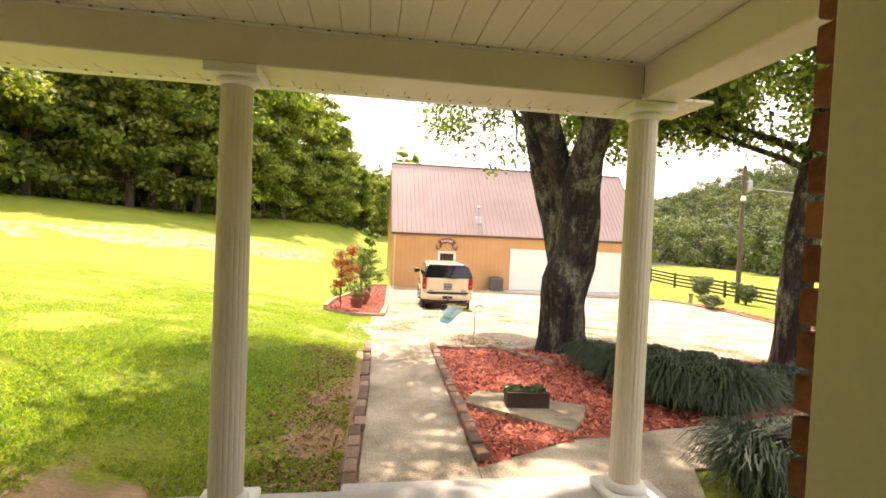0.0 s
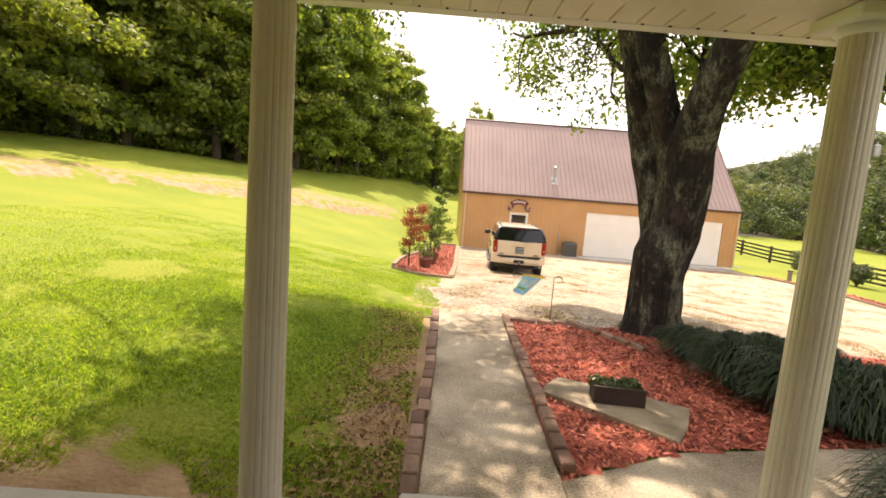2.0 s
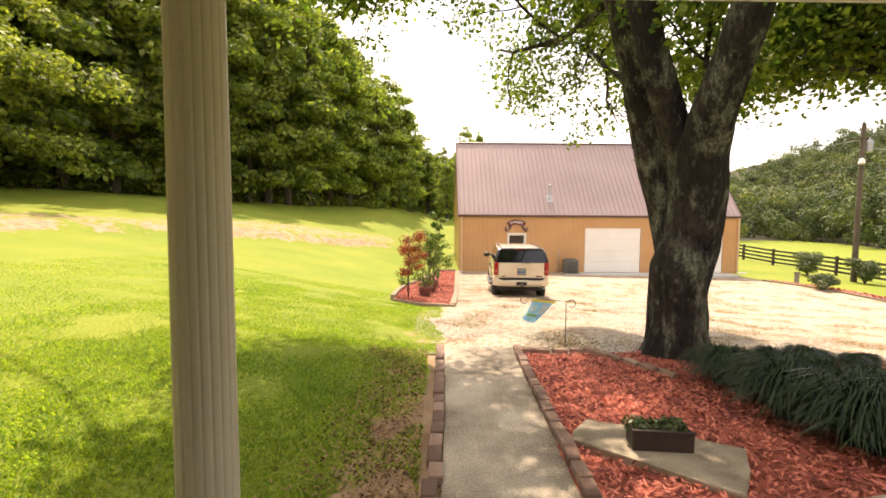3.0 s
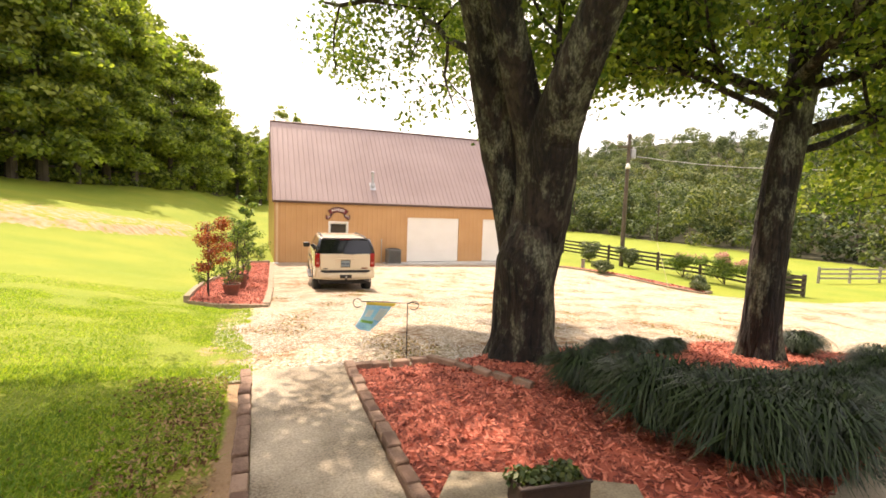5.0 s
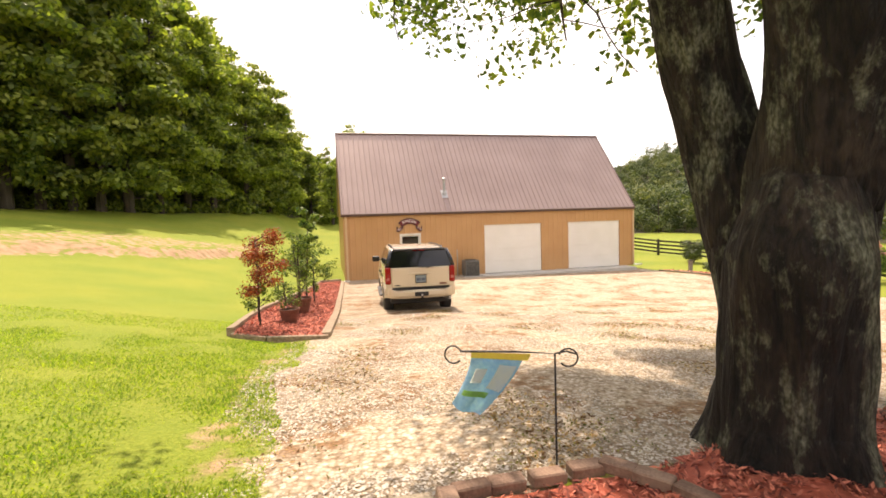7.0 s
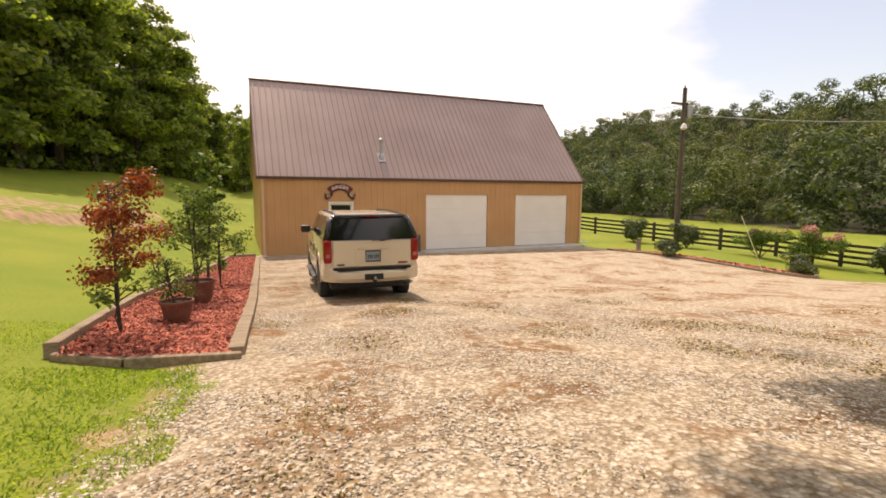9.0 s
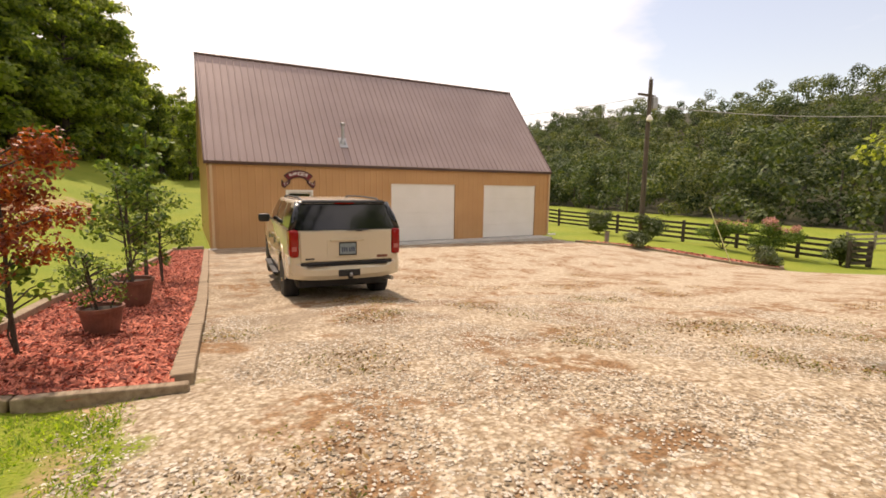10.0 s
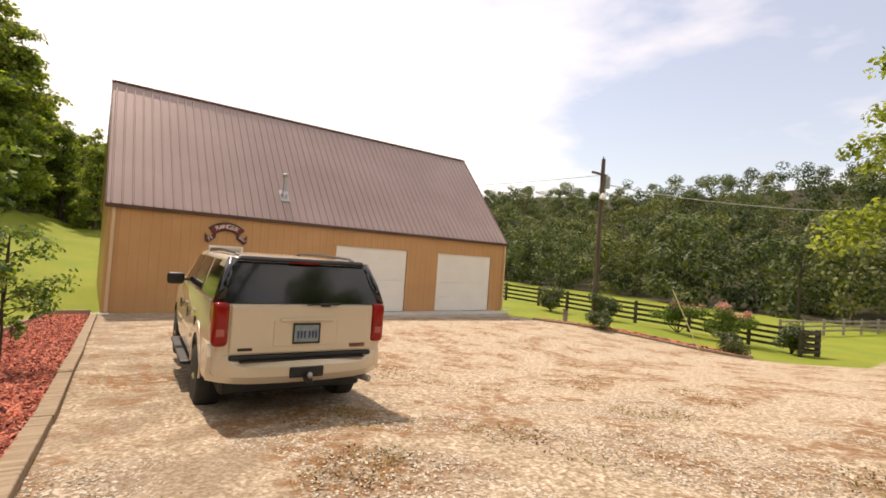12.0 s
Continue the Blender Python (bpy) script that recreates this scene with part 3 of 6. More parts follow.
# house front: brick on block, with an open doorway in which the walk begins
wall = thing("wall_front_house", 0, 0, 0, "red brick house wall with an open doorway", "wall", kind="structure")
bm = bmesh.new()
add_box(bm, -7, 0.36, 0, -0.52, 0.60, 3.0)
add_box(bm, 0.69, 0.36, 0, 1.6, 0.60, 3.0)
add_box(bm, -0.52, 0.36, 2.55, 0.69, 0.60, 3.0)
part("backing", bm, MORTAR, wall)
room = thing("house_interior", 0, 0, 0, "plain dim room inside the doorway", "room", kind="structure")
bm = bmesh.new()
add_box(bm, -2.5, -3.2, 0.3, 2.5, 0.355, FLOOR_Z)
part("floor", bm, SLAB, room)
bm = bmesh.new()
add_box(bm, -2.5, -3.2, 2.95, 2.5, 0.355, 3.05)
part("ceiling", bm, INTERIOR, room)
bm = bmesh.new()
add_box(bm, -2.6, -3.2, 0.3, -2.5, 0.355, 3.0)
add_box(bm, 2.5, -3.2, 0.3, 2.6, 0.355, 3.0)
add_box(bm, -2.6, -3.3, 0.3, 2.6, -3.2, 3.0)
part("wall", bm, INTERIOR, room)
frame_ob = thing("door_frame", 0, 0, FLOOR_Z, "cream painted door frame of the open doorway", "door frame", kind="structure")
for name, b in (("jamb", box(0.612, 0.34, 0, 0.688, 0.617, 2.09, 0.006)), ("jamb", box(-0.518, 0.34, 0, -0.405, 0.617, 2.09, 0.006)), ("head", box(-0.405, 0.34, 2.0, 0.612, 0.617, 2.09, 0.006))):
    part(name, b, CREAM, frame_ob)
part("threshold", box(-0.405, 0.34, 0.003, 0.612, 0.718, 0.02), GREY_METAL, frame_ob)

# ---- walks ----
walk_main = link_bm(prism([(-0.02, 2.9), (0.84, 2.9), (0.86, 3.5), (0.97, 7.3), (0.1, 7.34), (0.07, 5.2)], -0.1, 0.165, 0.01), "pavement_walk", AGGREGATE)
tagged(walk_main, "exposed aggregate concrete garden walk", "walk", kind="structure")
walk_side = link_bm(prism([(0.845, 2.67), (2.2, 2.67), (2.5, 3.3), (6.2, 3.5), (6.2, 4.6), (4.6, 4.35), (3.4, 4.12), (1.82, 3.86), (0.862, 3.42)], -0.1, 0.168, 0.01), "pavement_side_walk", AGGREGATE)
tagged(walk_side, "exposed aggregate walk along the porch", "walk", kind="structure")

# ---- barn ----
BX0, BX1, BY, BZ, EAVE, RIDGE_Y, RIDGE_Z = 1.46, 19.2, 31.4, -1.75, 1.97, 35.6, 6.95
barn = thing("metal_barn", 0, 0, 0, "tan metal garage barn with steep brown metal roof", "barn")


def ribbed(bm, a, b, x0, x1, along, up, pitch=0.30, depth=0.022, phase=0.0):
    """A ribbed sheet: from x0 to x1 along one way, between the lines a and b."""
    outward = Vector(along).cross(Vector(up)).normalized()
    along = Vector(along)
    stops, x = [(x0, 0)], math.ceil((x0 - phase) / pitch) * pitch + phase
    while x < x1 - 0.06:
        if x > x0 + 0.06:
            stops += [(x - 0.035, 0), (x - 0.018, depth), (x + 0.018, depth), (x + 0.035, 0)]
        x += pitch
    stops.append((x1, 0))
    low = [bm.verts.new(Vector(a) + along * s + outward * d) for s, d in stops]
    high = [bm.verts.new(Vector(b) + along * s + outward * d) for s, d in stops]
    for k in range(len(stops) - 1):
        bm.faces.new((low[k], low[k + 1], high[k + 1], high[k]))


X, UP = (1, 0, 0), (0, 0, 1)
DOORS = ((9.43, 13.0), (14.77, 18.28))
DOOR_TOP = 1.10
bm = bmesh.new()
for x0, x1, z0, z1 in ((BX0, 4.5, BZ, EAVE), (4.5, 5.68, 0.76, EAVE), (5.68, DOORS[0][0], BZ, EAVE), (DOORS[0][0], DOORS[0][1], DOOR_TOP, EAVE), (DOORS[0][1], DOORS[1][0], BZ, EAVE),
                       (DOORS[1][0], DOORS[1][1], DOOR_TOP, EAVE), (DOORS[1][1], BX1, BZ, EAVE)):
    ribbed(bm, (0, BY, z0), (0, BY, z1), x0, x1, X, UP, 0.30, 0.013)
part("front_wall", bm, TAN, barn)
bm = bmesh.new()
add_box(bm, BX0, BY + 0.30, BZ, 4.5, BY + 0.32, EAVE)
for x0, x1 in ((4.47, 4.5), (5.68, 5.71), (DOORS[0][0] - 0.03, DOORS[0][0]), (DOORS[0][1], DOORS[0][1] + 0.03), (DOORS[1][0] - 0.03, DOORS[1][0]), (DOORS[1][1], DOORS[1][1] + 0.03)):
    add_box(bm, x0, BY + 0.003, BZ, x1, BY + 0.30, DOOR_TOP if x0 > 6 else 0.76)
for x0, x1 in DOORS:
    add_box(bm, x0, BY + 0.003, DOOR_TOP, x1, BY + 0.30, DOOR_TOP + 0.03)
part("door_reveal", bm, TAN, barn)["kind"] = "stuff"
DEPTH = 2 * (RIDGE_Y - BY)
for sx, name in ((BX0, "gable_wall"), (BX1, "gable_wall")):
    bm = bmesh.new()
    pts = [(BY + 0.02, BZ), (BY + DEPTH, BZ), (BY + DEPTH, EAVE), (RIDGE_Y, RIDGE_Z - 0.05), (BY + 0.02, EAVE)]
    a = [bm.verts.new((sx, y, z)) for y, z in pts]
    b = [bm.verts.new((sx + (0.06 if sx < 10 else -0.06), y, z)) for y, z in pts]
    bm.faces.new(a)
    bm.faces.new(b[::-1])
    for k in range(5):
        bm.faces.new((a[k], b[k], b[(k + 1) % 5], a[(k + 1) % 5]))
    part(name, bm, TAN, barn)
part("rear_wall", box(BX0, BY + DEPTH, BZ, BX1, BY + DEPTH + 0.06, EAVE), TAN, barn)
slope = Vector((0, RIDGE_Y - BY + 0.12, RIDGE_Z - EAVE + 0.14)).normalized()
eave_pt, ridge_pt = Vector((0, BY - 0.12, EAVE - 0.06)), Vector((0, RIDGE_Y, RIDGE_Z))
bm = bmesh.new()
ribbed(bm, eave_pt, ridge_pt, BX0 - 0.1, BX1 + 0.1, X, slope, 0.30, 0.03)
back_eave = Vector((0, BY + DEPTH + 0.12, EAVE - 0.06))
a = [bm.verts.new(p) for p in ((BX0 - 0.1, back_eave.y, back_eave.z), (BX1 + 0.1, back_eave.y, back_eave.z), (BX1 + 0.1, RIDGE_Y, RIDGE_Z), (BX0 - 0.1, RIDGE_Y, RIDGE_Z))]
bm.faces.new(a)
part("roof", bm, ROOF, barn, "ribbed brown metal roofing")
part("ridge_cap", tube([(BX0 - 0.12, RIDGE_Y, RIDGE_Z + 0.01), (BX1 + 0.12, RIDGE_Y, RIDGE_Z + 0.01)], [0.07, 0.07], 8), DARK_TRIM, barn)
part("eave_trim", box(BX0 - 0.1, BY - 0.13, EAVE - 0.19, BX1 + 0.1, BY - 0.03, EAVE - 0.065, 0.01), DARK_TRIM, barn)
for sx in (BX0 - 0.12, BX1 + 0.08):
    bm = bmesh.new()
    w = 0.04
    for p0, p1 in ((eave_pt, ridge_pt),):
        q = [(sx, p0.y, p0.z - 0.12), (sx + w, p0.y, p0.z - 0.12), (sx + w, p0.y, p0.z + 0.04), (sx, p0.y, p0.z + 0.04)]
        r = [(sx, p1.y, p1.z - 0.12), (sx + w, p1.y, p1.z - 0.12), (sx + w, p1.y, p1.z + 0.04), (sx, p1.y, p1.z + 0.04)]
        qa, ra = [bm.verts.new(p) for p in q], [bm.verts.new(p) for p in r]
        for k in range(4):
            bm.faces.new((qa[k], qa[(k + 1) % 4], ra[(k + 1) % 4], ra[k]))
        bm.faces.new(qa[::-1])
        bm.faces.new(ra)
    part("rake_trim", bm, DARK_TRIM, barn)
for sx in (BX0 + 0.02, BX1 - 0.10):
    spout = part("downspout", box(sx + 0.06, BY - 0.09, BZ + 0.12, sx + 0.17, BY - 0.026, EAVE - 0.19, 0.01), SPOUT, barn, "pale tan metal downspout with white elbow")
    part("elbow", box(sx - (0.28 if sx < 10 else -0.05), BY - 0.28, BZ + 0.03, sx + (0.2 if sx < 10 else 0.6), BY - 0.16, BZ + 0.11, 0.01), TRIM, spout)
for sx in (BX0 - 0.012, BX1 - 0.088):
    part("corner_trim", box(sx, BY - 0.024, BZ, sx + 0.10, BY + 0.06, EAVE - 0.06), TAN, barn)
for x0, x1 in DOORS:
    door = part("garage_door", box(x0, BY + 0.10, BZ + 0.02, x1, BY + 0.12, DOOR_TOP), DOOR_WHITE, barn, "white sectional steel garage door, shut")
    hgt = (DOOR_TOP - BZ - 0.02) / 4
    for k in range(4):
        bm = box(x0 + 0.02, BY + 0.045, BZ + 0.024 + k * hgt, x1 - 0.02, BY + 0.099, BZ + 0.018 + (k + 1) * hgt, 0.004)
        for c in range(3):
            add_box(bm, x0 + 0.08, BY + 0.039, BZ + 0.12 + k * hgt + c * 0.18, x1 - 0.08, BY + 0.044, BZ + 0.20 + k * hgt + c * 0.18, 0.002)
        part("panel", bm, DOOR_WHITE, door)
    part("bottom_seal", box(x0, BY + 0.04, BZ, x1, BY + 0.10, BZ + 0.03), BLACK, door)
mdoor = part("entry_door", box(4.56, BY + 0.06, BZ + 0.05, 5.62, BY + 0.10, 0.68), DOOR_WHITE, barn, "white entry door with a dark pane")
for b in (box(4.5, BY - 0.03, BZ, 4.58, BY + 0.06, 0.76, 0.005), box(5.6, BY - 0.03, BZ, 5.68, BY + 0.06, 0.76, 0.005), box(4.58, BY - 0.03, 0.68, 5.6, BY + 0.06, 0.76, 0.005)):
    part("casing", b, TRIM, mdoor)
part("pane", box(4.64, BY + 0.04, -0.25, 5.54, BY + 0.058, 0.60), CAR_GLASS, mdoor)
apron = link_bm(box(9.0, 30.3, BZ - 0.2, 18.7, BY - 0.002, BZ + 0.02, 0.01), "pavement_apron", SLAB)
tagged(apron, "grey concrete apron before the garage doors", "apron", kind="structure")

# ---- trees at the garden ----


def trunk_wobble(seed, flare_z=0.0, amount=0.12):
    def f(i, ang, p):
        v = noise.noise(Vector((math.cos(ang) * 1.6 + seed, math.sin(ang) * 1.6, p.z * 0.9))) * amount
        v += noise.noise(Vector((math.cos(ang) * 5 + seed, math.sin(ang) * 5, p.z * 2.5))) * amount * 0.55
        v += noise.noise(Vector((math.cos(ang) * 13 + seed, math.sin(ang) * 13, p.z * 2.2))) * amount * 0.42
        root = max(0.0, 1 - (p.z - flare_z) / 0.55)
        return 1 + v * 1.0 + root ** 2 * (0.24 + 0.20 * math.cos(5 * ang + seed))
    return f


def limb(bm, rng, start, way, length, radius, depth, tips, bend=0.35):
    """One bough and, out of it, smaller ones; ends and twigs go into tips."""
    p, d, pts, rad = Vector(start), Vector(way).normalized(), [Vector(start)], [radius]
    steps = 5
    for k in range(steps):
        d = (d + Vector(rng.normal(size=3)) * bend * 0.35 + Vector((0, 0, 0.05))).normalized()
        p = p + d * length / steps
        pts.append(p.copy())
        rad.append(radius * (1 - 0.62 * (k + 1) / steps))
        if depth < 2 or k > 1:
            tips.append((*p, depth))
    add_tube(bm, pts, rad, 8 if depth == 0 else 5)
    if depth < 3:
        for k in range(3 if depth < 2 else 2):
            i = 2 + k
            side = d.cross(Vector(rng.normal(size=3))).normalized()
            limb(bm, rng, pts[min(i, 5)], (d * 0.55 + side * 0.9 + Vector((0, 0, 0.1))), length * 0.62, rad[min(i, 5)] * 0.62, depth + 1, tips, bend)


def rough_trunk(path, radii, n, seed, z0):
    """A trunk resampled finely, with uneven bark relief."""
    pts = [Vector(p) for p in path]
    fine, rad = [], []
    for k in range(len(pts) - 1):
        for s in range(14):
            t = s / 14
            fine.append(pts[k].lerp(pts[k + 1], t))
            rad.append(radii[k] * (1 - t) + radii[k + 1] * t)
    fine.append(pts[-1])
    rad.append(radii[-1])
    return fine, rad, trunk_wobble(seed, z0)


def garden_tree(name, label, base, stems, boughs, seed, leaves, leaf_size, clump=0.55, cut=None):
    """A broadleaf tree: rough stems, boughs from given places, leaf sprays on the twigs, and unseen dense clumps added
    for shade.
    """
    rng = np.random.default_rng(seed)
    ob = thing(name, *base, label, "tree")
    tips = []
    for k, (path, radii) in enumerate(stems):
        bm = bmesh.new()
        fine, rad, wob = rough_trunk(path, radii, 28, seed + k * 3.3, 0.0 if k == 0 else -9)
        add_tube(bm, fine, rad, 64, True, wob)
        part("trunk" if k == 0 else "main_stem", bm, BARK, ob, smooth=True)
    bm = bmesh.new()
    for start, way, length, radius in boughs:
        limb(bm, rng, start, way, length, radius, 0, tips)
    part("bough", bm, BARK, ob, smooth=True)["kind"] = "stuff"
    tips = np.array(tips)
    if cut is not None:
        tips = tips[cut(tips[:, 0] + base[0], tips[:, 1] + base[1], tips[:, 2] + base[2])]
    spray = tips[rng.random(len(tips)) < 0.6]
    blobs = np.c_[spray[:, :3] + rng.normal(size=(len(spray), 3)) * 0.15, rng.uniform(0.4, 1.15, len(spray)) * clump]
    part_ob = poly_mesh("crown", blob_leaves(rng, blobs, leaves, leaf_size, droop=0.3, shape=6, inner=0.1), 6, LEAF, ob)
    part_ob["kind"] = "stuff"
    # extra dense leaves high out of view, added to shade the lawn
    over = tips[(tips[:, 0] + base[0] < -0.3) & (tips[:, 1] + base[1] > 8.0) & (tips[:, 1] + base[1] < 11.3) & (tips[:, 2] > 5.6)]
    if len(over) > 10:
        blobs = np.c_[over[:, :3] + np.array((0, 0, 0.25)), rng.uniform(0.5, 0.85, len(over))]
        dense = poly_mesh("crown", blob_leaves(rng, blobs, 24000, 0.095, droop=0.1, shape=6, inner=0.1), 6, LEAF, ob)
        dense["kind"] = "stuff"
    # more unseen leaves, added so the bed by the walk lies in shade
    high = tips[(tips[:, 0] + base[0] > 1.5) & (tips[:, 0] + base[0] < 3.6) & (tips[:, 1] + base[1] > 8.2) & (tips[:, 1] + base[1] < 10.6) & (tips[:, 2] > 5.6)]
    if len(high) > 6:
        blobs = np.c_[high[:, :3] + np.array((0, 0, 0.25)), rng.uniform(0.4, 0.7, len(high))]
        dense = poly_mesh("crown", blob_leaves(rng, blobs, 8000, 0.09, droop=0.1, shape=6, inner=0.1), 6, LEAF, ob)
        dense["kind"] = "stuff"
    # thickened far tips above the view, added to throw shade on the gravel
    out = tips[(tips[:, 1] + base[1] > 12.6) & (tips[:, 1] + base[1] < 15.6) & (tips[:, 0] + base[0] > 2.0) & (tips[:, 0] + base[0] < 5.4) & (tips[:, 2] > 5.0)]
    if len(out) > 10:
        blobs = np.c_[out[:, :3] + np.array((0, 0, 0.25)), rng.uniform(0.5, 0.85, len(out))]
        dense = poly_mesh("crown", blob_leaves(rng, blobs, 17000, 0.095, droop=0.1, shape=6, inner=0.1), 6, LEAF, ob)
        dense["kind"] = "stuff"
    return ob


# the big tree by the walk: three stems fused below
T1 = (3.1, 7.28, 0.0)
T1_TRUNK = ([(0.0, -0.02, -0.15), (0.0, 0.0, 0.3), (-0.03, -0.04, 0.75), (-0.06, -0.12, 1.2), (0.04, -0.08, 1.6), (0.08, -0.06, 1.9)], [0.39, 0.375, 0.35, 0.34, 0.28, 0.12])
T1_REAR = ([(0.06, 0.12, 0.3), (0.12, 0.26, 0.8), (0.19, 0.42, 1.25), (0.13, 0.58, 1.85), (-0.03, 0.64, 2.45), (-0.22, 0.58, 3.05), (-0.47, 0.37, 3.85), (-0.80, 0.15, 4.65), (-1.2, 0.2, 5.8), (-1.5, 0.6, 7.2)], [0.20, 0.25, 0.26, 0.255, 0.24, 0.228, 0.22, 0.21, 0.16, 0.09])
T1_MID = ([(0.0, -0.1, 0.9), (0.10, -0.09, 1.6), (0.06, -0.12, 2.1), (-0.08, -0.18, 2.6), (-0.30, -0.25, 3.05), (-0.70, -0.48, 3.85), (-1.05, -0.7, 4.8), (-1.4, -0.8, 6.4)], [0.24, 0.27, 0.25, 0.205, 0.185, 0.165, 0.14, 0.08])
T1_FRONT = ([(0.03, -0.1, 0.9), (0.13, -0.02, 1.5), (0.09, -0.18, 2.1), (0.0, -0.42, 2.6), (-0.08, -0.78, 3.05), (-0.07, -1.3, 3.85), (0.0, -1.75, 4.65), (0.3, -2.2, 5.8), (0.6, -2.5, 7.2)], [0.24, 0.32, 0.325, 0.27, 0.22, 0.18, 0.165, 0.13, 0.08])


def on_stem(stem, z):
    path, _ = stem
    return tuple(float(np.interp(z, [p[2] for p in path], [p[k] for p in path])) for k in range(2)) + (z,)


A, B, C = T1_REAR, T1_MID, T1_FRONT
garden_tree("forked_maple_tree", "large forked maple with dark lichened bark", T1, [T1_TRUNK, A, B, C],
            [(on_stem(stem, z), way, length, radius) for stem, z, way, length, radius in (
                (A, 4.6, (-1, 0.8, 0.30), 4.0, 0.09), (A, 5.3, (-1.0, 0.45, 0.25), 4.4, 0.09), (B, 6.2, (-0.9, -0.1, 0.35), 4.2, 0.08), (A, 6.4, (-0.5, 0.9, 0.4), 3.6, 0.08),
                (A, 7.2, (-0.6, -0.1, 1), 3.2, 0.08), (A, 6.6, (-1, 0.15, 0.12), 5.2, 0.09), (A, 6.8, (-1, 0.6, 0.14), 5.2, 0.09), (B, 6.3, (-1, -0.2, 0.12), 4.6, 0.08),
                (C, 5.2, (0.9, -0.2, 0.6), 3.0, 0.08), (C, 2.75, (0.0, 0.25, 1), 1.5, 0.05), (C, 7.2, (0.5, 0.4, 1), 3.2, 0.08), (B, 3.7, (0.25, 1.0, 0.40), 2.8, 0.045),
                (A, 3.5, (0.1, 1.0, 0.50), 3.2, 0.06), (A, 4.7, (-0.35, 1.0, 0.05), 3.4, 0.06), (A, 4.2, (0.5, 0.9, 0.6), 3.2, 0.06),
                (C, 5.0, (0.7, -0.6, 0.5), 2.8, 0.08), (C, 5.4, (1, -0.1, 0.55), 3.0, 0.08), (C, 6.4, (0.2, -1, 0.25), 3.0, 0.07), (B, 5.4, (0.1, -0.9, 0.4), 2.8, 0.06),
                (C, 6.7, (1, 0.4, 0.2), 3.4, 0.07), (A, 6.0, (0.35, 1.0, 0.28), 6.0, 0.10), (A, 7.0, (0.30, 1.0, 0.06), 7.2, 0.11), (C, 4.7, (1, 0.6, 0.32), 2.7, 0.06), (C, 5.6, (1, 0.2, 0.3), 3.2, 0.07))],
            3, 56000, 0.066, 0.5, cut=lambda x, y, z: (x > -2.4) & (y < 15.8))
T2 = (7.1, 7.1, -0.24)
garden_tree("straight_maple_tree", "maple with dark straight trunk in the mulch bed", T2,
            [([(0, 0, -0.1), (0.0, 0, 0.35), (0.0, 0, 1.2), (0.07, 0, 2.2), (0.2, 0.0, 3.2), (0.4, -0.02, 4.2), (0.5, 0.1, 6.0), (0.5, 0.2, 8)], [0.26, 0.25, 0.24, 0.235, 0.23, 0.20, 0.15, 0.08])],
            [((0.12, 0, 3.2), (1, -0.3, 0.35), 3.4, 0.1), ((0.16, 0, 3.7), (-1, 0.3, 0.4), 2.6, 0.08), ((0.2, 0, 4.0), (-0.6, -0.9, 0.3), 3.2, 0.09), ((0.3, 0.0, 4.8), (0.3, 1, 0.45), 3.4, 0.09),
             ((0.35, 0.05, 5.4), (-0.8, 0.8, 0.5), 3.2, 0.08), ((0.4, 0.1, 5.8), (0.9, 0.5, 0.5), 3.2, 0.08), ((0.45, 0.15, 6.6), (-0.6, -0.5, 0.8), 3.0, 0.08), ((0.5, 0.2, 8), (0.1, 0.1, 1), 2.6, 0.07),
             ((0.2, 0, 3.9), (0.8, -0.8, 0.2), 3.4, 0.08), ((0.27, 0, 4.5), (1, 0.15, 0.2), 3.6, 0.08), ((0.1, 0, 2.95), (0.9, -0.5, 0.15), 3.0, 0.06), ((0.22, 0, 3.4), (-0.9, 0.1, 0.25), 2.8, 0.06), ((0.3, 0, 3.7), (-0.6, 0.8, 0.3), 2.6, 0.06), ((0.42, 0, 4.4), (0.6, -1, 0.12), 3.2, 0.07)],
            7, 90000, 0.07, 0.65)

# ---- woods ----


